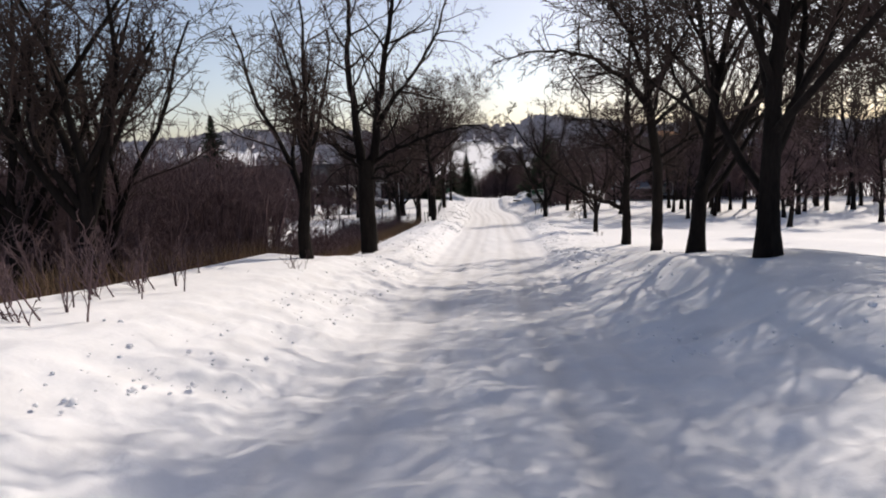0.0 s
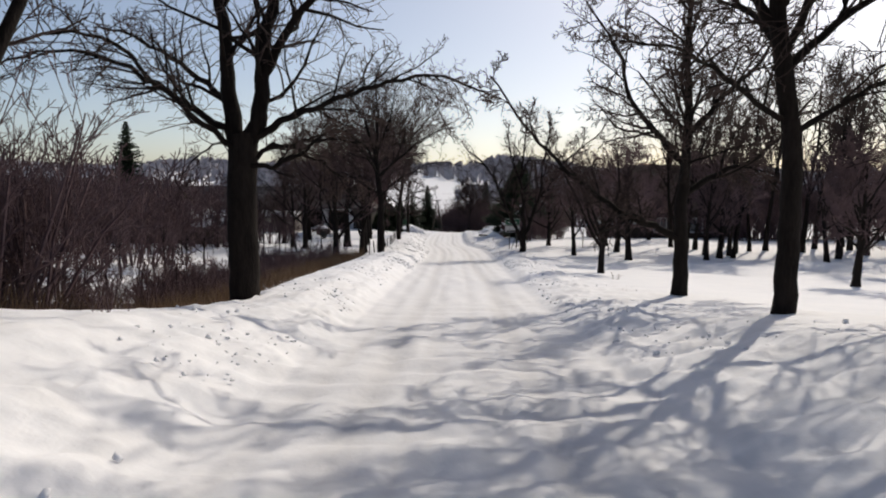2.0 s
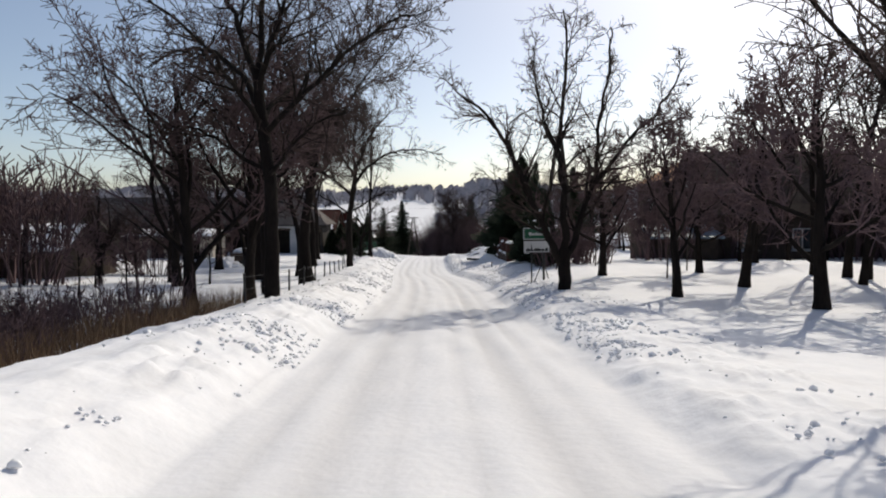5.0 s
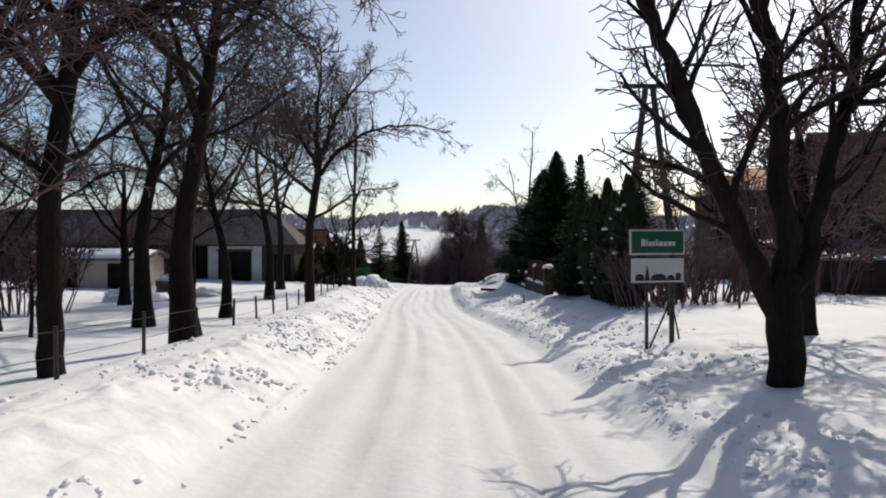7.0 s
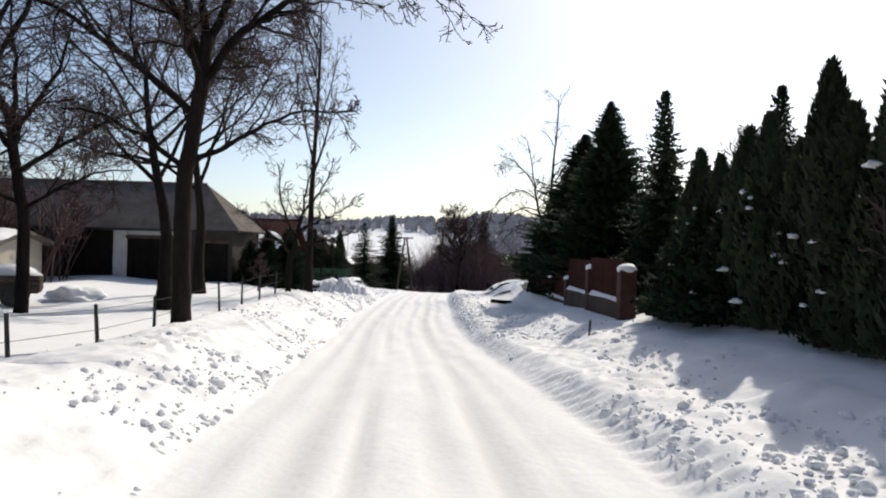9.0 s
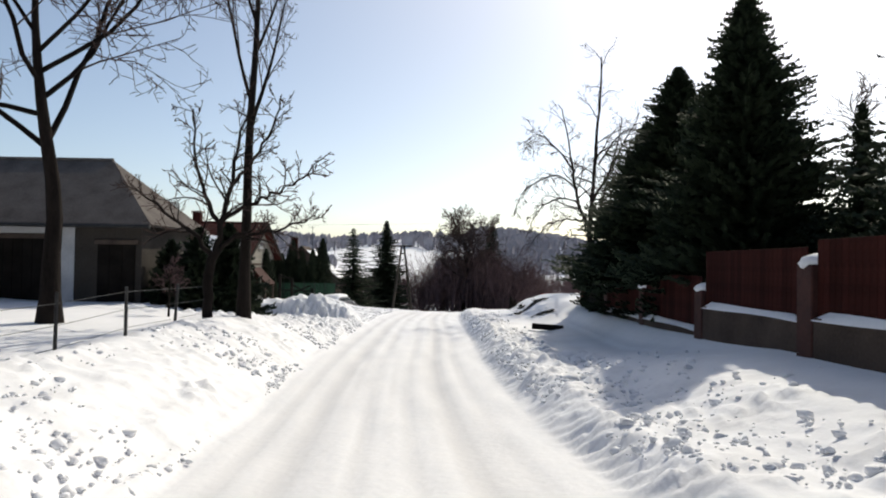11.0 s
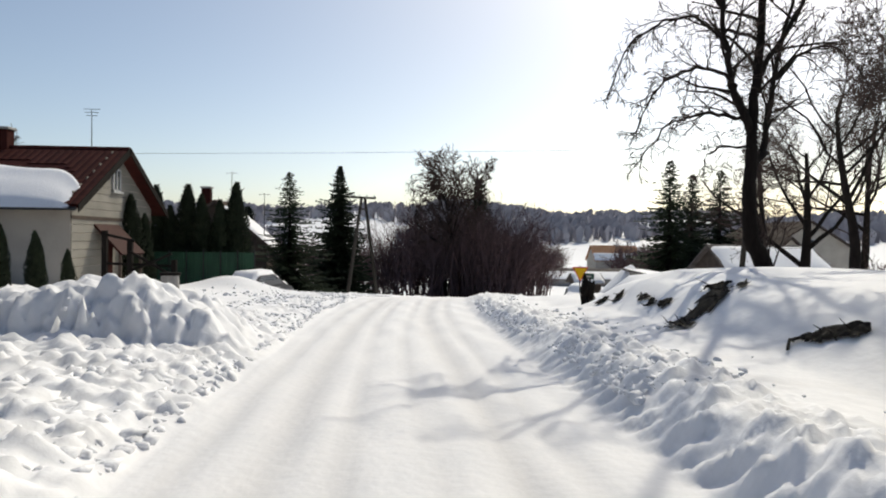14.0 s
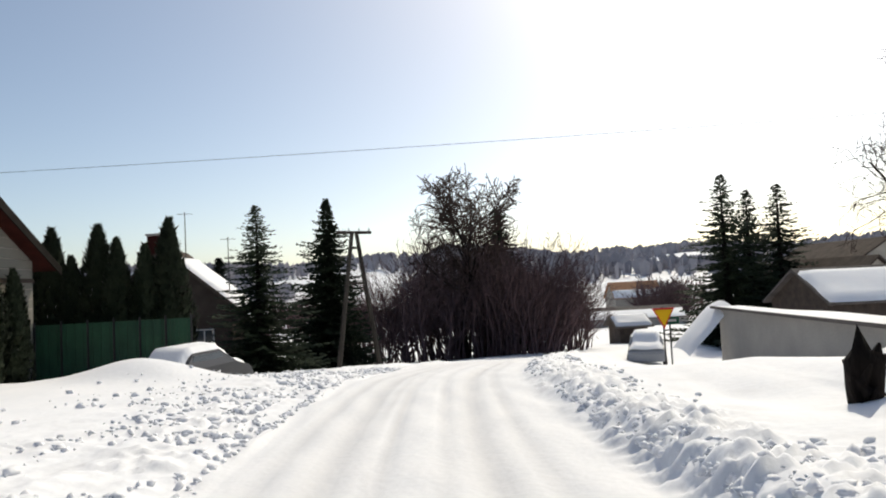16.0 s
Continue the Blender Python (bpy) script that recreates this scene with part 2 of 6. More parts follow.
def side(rows, d, y):
    ys = [r[0] for r in rows]
    tab = np.array([[np.interp(y, ys, [r[k + 1] for r in rows])] for k in range(len(DIST))])[:, 0]
    out = np.zeros_like(d)
    out = np.where(d < DIST[0], 0.0, out)
    for k in range(len(DIST) - 1):
        f = np.clip((d - DIST[k]) / (DIST[k + 1] - DIST[k]), 0, 1)
        f = f * f * (3 - 2 * f) * 0.5 + f * 0.5
        inside = (d >= DIST[k]) & (d < DIST[k + 1])
        out = np.where(inside, tab[k] * (1 - f) + tab[k + 1] * f, out)
    return np.where(d >= DIST[-1], tab[-1], out)


def waves(x, y, seed, size):
    """Cheap smooth noise from summed sines, about -1 to 1."""
    g = np.random.RandomState(seed)
    out = 0
    for _ in range(7):
        a, ph, k = g.uniform(0, 6.28), g.uniform(0, 6.28), g.uniform(0.6, 1.7) * 6.28 / size
        out = out + np.sin((x * math.cos(a) + y * math.sin(a)) * k + ph)
    return out / 3.2


def crumbs(x, y, size, seed):
    """Heights of broken lumps lying against one another, 0 to 1."""
    i, j = np.floor(x / size), np.floor(y / size)
    out = np.zeros_like(x)
    for a in (-1, 0, 1):
        for b in (-1, 0, 1):
            u, v = i + a, j + b
            h = [np.modf(np.abs(np.sin(u * p + v * q + seed * 3.7)) * 43758.5453)[0] for p, q in ((12.9898, 78.233), (39.346, 11.135), (73.156, 52.235), (26.651, 94.673))]
            cx, cy, r = (u + h[0]) * size, (v + h[1]) * size, .25 + .75 * h[2] ** 1.5
            m = .6 + .8 * h[3]
            out = np.maximum(out, r * (1 - (((x - cx) * m) ** 2 + ((y - cy) / m) ** 2) / (size * .62 * (.5 + .5 * r)) ** 2))
    return out


def base_height(x, y):
    d = x - road_x(y)
    h = road_z(y) + np.where(d < 0, side(LEFT, -d, y), side(RIGHT, d, y))
    r = np.hypot(x, y - 60)
    far = np.clip((r - 330) / 500, 0, 1)
    hill = far * far * (3 - 2 * far) * (30 + 9 * waves(x, y, 5, 420) + 4 * waves(x, y, 6, 170) + 14 * np.exp(-((x - 90) / 90) ** 2))
    # heap of cleared snow by the drive, and a mound further on
    top = np.interp(x, [-9.8, -9.2, -8.2, -7.5, -6.4, -5.7, -5.2, -4.95, -4.7, -4.45], [0, .42, .4, .58, .74, .64, .52, .4, .18, 0]) * (.92 + .05 * waves(x, y, 8, 1.3) + .22 * crumbs(x, y, .42, 6) + .1 * crumbs(x, y, .2, 7))
    face, back = np.clip((y - 95.7 - .1 * waves(x, x * 0, 10, 1.5) - .1 * waves(x, y, 12, .35) - .06 * waves(x, y, 13, .17)) / .6, 0, 1), np.clip((98.3 - y) / 1.5, 0, 1)
    heap = top * (1 - (1 - face) ** 2) * back * (2 - back)
    heap = heap + 0.55 * np.exp(-(((x + 8.6) / 1.5) ** 2) - ((y - 112.9) / 1.1) ** 2)
    return h + hill + heap + np.clip((np.abs(d) - 5) / 10, 0, 1) * 0.12 * waves(x, y, 3, 7)


def ground(x, y):
    return float(base_height(np.array([float(x)]), np.array([float(y)]))[0])

def build_ground():
    dn = np.concatenate([np.arange(0, 1.9, 0.11), np.arange(1.9, 3.6, 0.05), np.arange(3.6, 5.4, 0.075), np.arange(5.4, 9, 0.15), np.arange(9, 20, 0.8), np.geomspace(20, 2600, 34)])
    d = np.concatenate([-dn[:0:-1], dn])
    y = np.concatenate([-np.geomspace(400, 6, 14), np.arange(-5, 54, 0.11), np.arange(54, 76, 0.085), np.arange(76, 104, 0.06), np.arange(104, 112, 0.11), np.arange(112, 135, 0.4), np.geomspace(135, 3500, 60)])
    D, Y = np.meshgrid(d, y)
    X = road_x(Y) + D
    Z = base_height(X, Y)
    A = np.abs(D)
    near = (Y > -8) & (Y < 125)
    # ruts worn along the packed road
    rut = sum(-a * np.exp(-((D - c - 0.12 * waves(Y, Y * 0, 11 + k, 30)) / w) ** 2) for k, (c, a, w) in enumerate(((-0.95, .035, .22), (0.85, .035, .22), (-0.35, .015, .1), (0.3, .02, .1), (1.35, .02, .12), (-1.5, .02, .15))))
    # thin streaks of single tyres, and cleat marks of a tractor along the berm
    g = np.random.RandomState(44)
    streak = sum(-a * np.exp(-((D - c - 0.1 * waves(Y, Y * 0, 60 + k, 40)) / w) ** 2) * np.clip(.6 + waves(Y, Y * 0, 90 + k, 14), 0, 1) for k, (c, a, w) in enumerate(zip(g.uniform(-1.9, 1.9, 11), g.uniform(.008, .018, 11), g.uniform(.03, .07, 11))))
    rut = rut + streak
    cleat = np.exp(-((D - 2.25) / .22) ** 4) * (Y > 55) * np.clip(.5 + waves(Y, Y * 0, 77, 12), 0, 1)
    Z += cleat * (.035 * np.sin((Y + .6 * (D - 2.25)) * 6.2832 / .34) - .02)
    Z += np.where(near & (A < 2.3), rut * (1 + .5 * np.clip((Y - 40) / 20, 0, 1)) + 0.012 * waves(X, Y * 0.35, 21, 0.9), 0)
    # drifted, trodden snow across the upper road
    drift = np.clip((30 - Y) / 10, 0, 1) * np.clip((4.2 - A) / 1.2, 0, 1)
    Z += np.where(near, drift * (.035 * waves(X * .35, Y, 23, 1.1) + .022 * np.abs(waves(X * .45, Y, 24, .55)) + .012 * waves(X * .7, Y, 25, .3)), 0)
    # crisp edge left by the plough
    edge = D + 2.06 + .05 * waves(Y, Y * 0, 26, 9)
    Z += np.where(near & (Y > 38), (.055 * np.exp(-(edge / .075) ** 2) - .02 * np.exp(-((edge - .2) / .12) ** 2)) * np.clip(.7 + waves(Y, Y * 0, 27, 5), .15, 1), 0)
    # thrown snow on the banks
    bank = np.clip((A - 1.9) / 0.5, 0, 1) * np.clip((5.6 - A) / 1.6, 0, 1)
    swell = np.clip(waves(X, Y, 31, 0.9), -0.3, 1) * 0.035 + np.clip(waves(X, Y, 32, 0.38), 0, .85) ** 2 * 0.03
    # where the lumps lie thick: patchy on the upper banks, close together on the lower berm and by the drive
    thick = np.clip(.25 + .55 * waves(X, Y, 38, 2.6), .05, 1) * np.clip((Y - 2) / 30, .35, 1)
    drive = np.clip((Y - 86) / 2, 0, 1) * np.clip((101 - Y) / 3, 0, 1) * (D < 0)
    berm = np.clip((Y - 74) / 6, 0, 1) * (D > 0) * np.clip((3.5 - A) / .4, 0, 1)
    thick = np.maximum(thick, np.maximum(drive, berm))
    chunk = .12 * crumbs(X, Y, .34, 1) * np.maximum(drive, .55) + .09 * crumbs(X, Y, .2, 2) + .05 * crumbs(X, Y, .12, 3)
    # the high bank past the fence is smoother above its berm
    calm = np.clip((Y - 82) / 4, 0, 1) * np.clip((D - 3.2) / .5, 0, 1) * .9
    cover = np.maximum(bank, drive * np.clip((A - 2.2) / .5, 0, 1) * np.clip((9.5 - A) / 1.5, 0, 1))
    Z += np.where(near, cover * (swell + thick * chunk) * (1 - calm), 0)
    Z += np.where((Y > 95.6) & (Y < 99) & (X < -4.2) & (X > -10), 0.06 * np.clip(waves(X, Y, 34, 0.7), -0.4, .9), 0)
    P = np.stack([X, Y, Z], -1)
    me = grid_mesh("ground", P, GROUND)
    wear = np.where(near, np.clip((2.35 - A) / .4, 0, 1) * (.3 + 16 * np.maximum(-rut, 0)) + bank * np.clip(waves(X, Y, 35, 1.1), 0, 1) * .35, 0)
    me.attributes.new("wear", "FLOAT", "POINT").data.foreach_set("value", wear.reshape(-1).astype(np.float32))
    tagged(new("ground", me), "deep white snow over road, banks and fields", "snowy ground", kind="structure")


build_ground()

# ---- trees ----
def tubes(lines, name, mat):
    """One mesh of tapered tubes along many lines; each line is (points, radii, sides)."""
    V, Fc, n = [], [], 0
    for P, R, s in lines:
        P = np.asarray(P, float)
        T = np.gradient(P, axis=0)
        T /= np.linalg.norm(T, axis=1)[:, None] + 1e-9
        up = np.array([0.31, 0.17, 0.93]) if abs(T[0][2]) < 0.8 else np.array([0.93, 0.2, 0.1])
        A = np.cross(T, up)
        A /= np.linalg.norm(A, axis=1)[:, None] + 1e-9
        B = np.cross(T, A)
        ang = np.arange(s) * 6.2832 / s
        ring = P[:, None, :] + np.asarray(R)[:, None, None] * (np.cos(ang)[None, :, None] * A[:, None, :] + np.sin(ang)[None, :, None] * B[:, None, :])
        V.append(ring.reshape(-1, 3))
        m = len(P)
        i = n + np.arange(m * s).reshape(m, s)
        j = np.roll(i, -1, axis=1)
        Fc.append(np.stack([i[:-1], j[:-1], j[1:], i[1:]], -1).reshape(-1, 4))
        n += m * s
    return tri_mesh(name, np.concatenate(V), np.concatenate(Fc), mat, smooth=True)


def grow(rng, p, d, length, rad, level, out, cfg):
    """One limb with its side limbs; out collects lines by level."""
    seg = int(cfg["seg"][level])
    P, R, D = [p], [rad], [d]
    q, dd = p.copy(), d.copy()
    for k in range(seg):
        dd = dd + rng.normal(0, cfg["bend"][level], 3) + np.array([0, 0, cfg["lift"][level]])
        dd /= np.linalg.norm(dd)
        q = q + dd * length / seg
        P.append(q), D.append(dd)
        R.append(max(rad * (1 - (1 - cfg["tip"][level]) * (k + 1) / seg), cfg["thin"]))
    if level >= 3:
        P, R = P[:seg + 1], R[:seg + 1]
    out[min(level, 2)].append((P, R, (10, 6, 4, 3, 3)[level]))
    if level + 1 >= cfg["levels"]:
        return
    n = int(rng.uniform(0.8, 1.2) * cfg["kids"][level])
    lo = cfg["from"][level]
    for k in range(n):
        f = lo + (1 - lo) * (k + rng.uniform(0, 1)) / n
        i = min(int(f * seg), seg - 1)
        w = f * seg - i
        s = P[i] * (1 - w) + P[i + 1] * w
        r0 = R[i] * (1 - w) + R[i + 1] * w
        a = D[i + 1]
        side_dir = np.cross(a, rng.normal(0, 1, 3))
        side_dir /= np.linalg.norm(side_dir) + 1e-9
        an = radians(rng.uniform(*cfg["angle"][level]))
        nd = a * math.cos(an) + side_dir * math.sin(an)
        ln = length * cfg["ratio"][level] * rng.uniform(0.7, 1.2) * (1.15 - 0.55 * f)
        grow(rng, s, nd, ln, max(r0 * cfg["thick"][level], cfg["thin"]), level + 1, out, cfg)


def tree_meshes(name, seed, height, rad, fork=0.3, kids=(7, 8, 7, 5), angle=((25, 55), (25, 60), (25, 65), (30, 70)), lift=(0.05, 0.09, 0.05, 0.02, 0.0), bend=(0.05, 0.13, 0.17, 0.2, 0.2), ratio=(0.75, 0.5, 0.48, 0.5),
                levels=5, thin=0.007, lean=(0, 0), twig=None, stem=0.62, thick=(0.55, 0.5, 0.55, 0.6), tip=0.25):
    rng = np.random.RandomState(seed)
    cfg = dict(seg=(9, 7, 5, 3, 2), bend=bend, lift=lift, tip=(tip, 0.25, 0.3, 0.4, 0.5), kids=kids, angle=angle, ratio=ratio, thick=thick, levels=levels, thin=thin)
    cfg["from"] = (fork, 0.25, 0.2, 0.15)
    out = [[], [], []]
    d = np.array([lean[0], lean[1], 1.0])
    grow(rng, np.array([0.0, 0.0, -0.25]), d / np.linalg.norm(d), height * stem, rad, 0, out, cfg)
    P, R, s = out[0][0]
    R[0] *= 1.45
    R[1] *= 1.08
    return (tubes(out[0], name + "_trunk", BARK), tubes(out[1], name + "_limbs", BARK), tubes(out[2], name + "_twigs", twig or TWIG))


def shaped_tree(name, seed, limbs, kids=(0, 8, 5, 3), thin=0.008, lift=(0, 0.04, 0.0, -0.02, 0.0), levels=4, angle=(25, 70), twig=None):
    """A tree whose main limbs bend as described: each is (trunk or limb, bends, radius at its foot and tip, side limbs, their length)."""
    rng = np.random.RandomState(seed)
    out = [[], [], []]
    cfg = dict(seg=(9, 6, 4, 3, 2), bend=(0.05, 0.16, 0.2, 0.22, 0.2), lift=lift, tip=(0.3, 0.3, 0.35, 0.45, 0.5), kids=kids, angle=((25, 60), (28, 65), (28, 70), (30, 75)), ratio=(0.5, 0.48, 0.5, 0.5),
               thick=(0.5, 0.5, 0.55, 0.6), levels=levels, thin=thin)
    cfg["from"] = (0.3, 0.15, 0.12, 0.1)
    for kind, bends, r0, r1, n, reach in limbs:
        B = np.array(bends, float)
        u = np.linspace(0, len(B) - 1, 4 * (len(B) - 1) + 1)
        i = np.clip(u.astype(int), 0, len(B) - 2)
        f = (u - i)[:, None]
        a, b, c, d = B[np.maximum(i - 1, 0)], B[i], B[i + 1], B[np.minimum(i + 2, len(B) - 1)]
        P = 0.5 * (2 * b + (c - a) * f + (2 * a - 5 * b + 4 * c - d) * f ** 2 + (3 * b - a - 3 * c + d) * f ** 3)
        w = np.linspace(0, 1, len(P))
        P[1:-1] += rng.normal(0, 0.03, (len(P) - 2, 3)) * (1 if kind else .4)
        R = r0 + (r1 - r0) * w ** .9
        if kind == 0:
            R[0], R[1] = R[0] * 1.35, R[1] * 1.08
        out[kind].append((list(P), list(R), (12, 8)[kind]))
        lo = 0.55 if kind == 0 else 0.2
        for k in range(n):
            g = lo + (1 - lo) * (k + rng.uniform(0, 1)) / n
            j = min(int(g * (len(P) - 1)), len(P) - 2)
            q = g * (len(P) - 1) - j
            t = P[j + 1] - P[j]
            t /= np.linalg.norm(t) + 1e-9
            sd = np.cross(t, rng.normal(0, 1, 3))
            sd /= np.linalg.norm(sd) + 1e-9
            an = radians(rng.uniform(*angle))
            grow(rng, P[j] * (1 - q) + P[j + 1] * q, t * math.cos(an) + sd * math.sin(an), reach * rng.uniform(.6, 1.2) * (1.2 - .6 * g), max(min(R[j] * .5, .05), thin), 1, out, cfg)
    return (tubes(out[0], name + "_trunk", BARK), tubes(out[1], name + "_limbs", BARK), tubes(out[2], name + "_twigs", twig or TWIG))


def plant_tree(kind, meshes, x, y, label, category="tree", turn=0.0, size=1.0, group="", z=None, tall=1.0):
    ob = thing(kind, x, y, ground(x, y) if z is None else z, label, category, group, turn)
    ob.scale = (size, size, size * tall)
    names = {3: ("trunk", "branchwork", "crown"), 2: ("stem", "twigwork")}.get(len(meshes), ("stalk",) * len(meshes))
    for n, me in zip(names, meshes):
        part(n, me, None, ob)
    return ob


def shrub_meshes(name, seed, height, spread, stems, mat=None, kids=(5, 4, 3), thin=0.006, levels=4, single=False):
    rng = np.random.RandomState(seed)
    stem, lines = [], []
    for _ in range(stems):
        a, r = rng.uniform(0, 6.28), spread * 0.45 * math.sqrt(rng.uniform(0, 1))
        p = np.array([r * math.cos(a), r * math.sin(a), -0.15])
        d = np.array([math.cos(a) * rng.uniform(0, 0.5), math.sin(a) * rng.uniform(0, 0.5), 1.0])
        d /= np.linalg.norm(d)
        out = [[], [], []]
        cfg = dict(seg=(4, 3, 2, 2), bend=(0.1, 0.15, 0.2, 0.2), lift=(0.04, 0.1, 0.08, 0.03), tip=(0.35, 0.4, 0.5, 0.5), kids=kids, angle=((15, 45), (20, 55), (20, 60)), ratio=(0.5, 0.5, 0.5),
                   thick=(0.6, 0.6, 0.6), levels=levels, thin=thin)
        cfg["from"] = (0.2, 0.15, 0.1)
        grow(rng, p, d, height * rng.uniform(0.6, 1.0), (0.008 if single else 0.02) + 0.008 * height * rng.uniform(0.5, 1), 0, out, cfg)
        stem += [(P, R, 4) for P, R, s in out[0]]
        lines += [(P, R, 3) for o in out[1:] for P, R, s in o]
    if single:
        return tubes(stem + lines, name, mat or SHRUB)
    return tubes(stem, name + "_stems", mat or SHRUB), tubes(lines, name + "_twigs", mat or SHRUB)


def spruce_meshes(name, seed, height, width, whorls=22, mat=None, droop=0.35, fine=1.0, start=0.05):
    """Trunk, and whorls of branches set with short needle sprays."""
    rng = np.random.RandomState(seed)
    trunk = tubes([([np.array([0, 0, -0.2]), np.array([0.03, 0, height * 0.5]), np.array([0, 0.02, height])], [0.018 * height, 0.011 * height, 0.008], 7)], name + "_trunk", BARK)
    V, Fc = [], []
    for k in range(whorls * 11):
        f = (k + rng.uniform(0, 1)) / (whorls * 11)
        f = f ** 1.25
        z = height * (start + (1 - start) * f)
        a = 2.4 * k + rng.uniform(-0.4, 0.4)
        L = (width * 0.5 * (1 - f) ** 0.8 + 0.05) * rng.uniform(0.55, 1.2) * (1 + 0.12 * math.sin(3 * a) + 0.16 * math.sin(23 * f + seed + 1.3 * math.sin(a)))
        ca, sa = math.cos(a), math.sin(a)
        m = max(3, int(L / (0.15 * fine)))
        dr = droop * rng.uniform(0.5, 1.4)
        for j in range(m):
            u = (j + rng.uniform(0.2, 0.9)) / m
            c = np.array([ca * L * u, sa * L * u, z - dr * L * u + 0.25 * L * u * u + rng.normal(0, 0.03)])
            w = (0.1 + 0.15 * L * (1 - u)) * rng.uniform(0.5, 1.3) * (0.5 + 0.5 * fine)
            t = np.array([-sa, ca, 0])
            o = np.array([ca, sa, -0.2])
            for sgn in (-1, 1):
                tip = c + sgn * t * w + o * w * 0.7 + np.array([0, 0, -rng.uniform(0.1, 0.6) * w])
                e = o * 0.08 + np.array([0, 0, rng.uniform(0.03, 0.09)])
                i = len(V)
                V += [c - e, c + e, tip]
                Fc.append((i, i + 1, i + 2))
    return trunk, tri_mesh(name + "_needles", np.array(V), np.array(Fc), mat or NEEDLE)


def plant_spruce(meshes, x, y, label, turn=0.0, size=1.0, group="", z=None, tall=1.0, name="spruce_tree", category="spruce", wide=1.0):
    ob = thing(name, x, y, ground(x, y) if z is None else z, label, category, group, turn)
    ob.scale = (size * wide, size * wide, size * tall)
    part("trunk", meshes[0], None, ob)
    part("crown", meshes[1], None, ob)
    return ob


def thuja_meshes(name, seed, height, width):
    """A dense column of upright sprays."""
    rng = np.random.RandomState(seed)
    trunk = tubes([([np.array([0, 0, -0.2]), np.array([0, 0, height * 0.8])], [0.07, 0.03], 6)], name + "_trunk", BARK)
    V, Fc = [], []
    for k in range(int(1500 * height)):
        f = rng.uniform(0, 1) ** 1.15
        z = height * f * 0.97
        prof = width * 0.5 * min(1.0, 0.75 + 1.0 * f) * (1 - f ** 1.5) ** 0.75
        a = rng.uniform(0, 6.2832)
        r = prof * (1 - 0.45 * rng.uniform(0, 1) ** 2) * (1 + 0.16 * math.sin(3 * a + 7 * f) + 0.1 * math.sin(7 * a - 11 * f))
        c = np.array([r * math.cos(a), r * math.sin(a), z])
        o = np.array([math.cos(a) * 0.5, math.sin(a) * 0.5, 1.0]) + rng.normal(0, 0.25, 3)
        t = np.array([-math.sin(a), math.cos(a), 0]) + rng.normal(0, 0.4, 3)
        s = rng.uniform(0.055, 0.12)
        i = len(V)
        V += [c - t * s * 0.5, c + t * s * 0.5, c + o * s * 1.3]
        Fc.append((i, i + 1, i + 2))
    return trunk, tri_mesh(name + "_sprays", np.array(V), np.array(Fc), THUJA)

# ---- tree kinds ----
WIDE = ((20, 62), (30, 65), (30, 70), (30, 75))
AVENUE = [tree_meshes("avenue_tree_b", 8, 12, 0.28, 0.3, kids=(10, 11, 8, 4), angle=WIDE, thin=0.008, ratio=(0.8, 0.48, 0.48, 0.5)),
          tree_meshes("avenue_tree_c", 12, 11.5, 0.2, 0.5, kids=(8, 12, 8, 4), angle=((8, 36), (25, 60), (30, 65), (30, 70)), thin=0.008, stem=0.24, ratio=(2.5, 0.4, 0.48, 0.5), thick=(0.6, 0.45, 0.5, 0.6), tip=0.7)]
OLD = [tree_meshes("old_tree", 61, 10, 0.2, 0.19, kids=(19, 14, 9, 4), angle=((25, 72), (30, 70), (30, 70), (30, 75)), thin=0.008, stem=0.62, ratio=(0.98, 0.5, 0.5, 0.5), thick=(0.5, 0.42, 0.5, 0.6)),
       tree_meshes("old_tree_b", 64, 10, 0.17, 0.17, kids=(18, 14, 9, 4), angle=((25, 68), (30, 70), (30, 70), (30, 75)), thin=0.008, stem=0.6, ratio=(1.0, 0.5, 0.5, 0.5), thick=(0.5, 0.42, 0.5, 0.6))]
CROWN = tree_meshes("crown_tree", 66, 12, 0.24, 0.5, kids=(13, 11, 8, 4), angle=((25, 78), (30, 65), (30, 70), (30, 75)), ratio=(0.92, 0.5, 0.5, 0.5), thin=0.01, stem=0.66, thick=(0.55, 0.45, 0.5, 0.6), lift=(0.05, 0.05, 0.02, 0.0, 0.0))
TALL = tree_meshes("tall_tree", 19, 13, 0.25, 0.36, kids=(15, 11, 7, 3), angle=((28, 62), (30, 65), (30, 70), (30, 75)), ratio=(0.42, 0.5, 0.5, 0.5), thin=0.009, stem=0.92, tip=0.12, bend=(0.035, 0.13, 0.17, 0.2, 0.2))
DENSE = [tree_meshes("orchard_tree", 21, 6.2, 0.15, 0.26, kids=(11, 9, 7, 3), angle=((35, 75), (30, 70), (30, 75), (30, 75)), levels=5, thin=0.011, ratio=(0.62, 0.55, 0.5, 0.5), twig=SHRUB),
         tree_meshes("orchard_tree_b", 22, 7.0, 0.14, 0.28, kids=(10, 9, 7, 3), angle=((25, 60), (30, 70), (30, 75), (30, 75)), levels=5, thin=0.011, ratio=(0.62, 0.55, 0.5, 0.5), twig=SHRUB)]
THICK = tree_meshes("thicket_tree", 25, 10.5, 0.2, 0.16, kids=(13, 11, 7, 3), angle=((18, 62), (25, 60), (30, 70), (30, 75)), ratio=(0.8, 0.5, 0.5, 0.5), thin=0.01, twig=SHRUB)
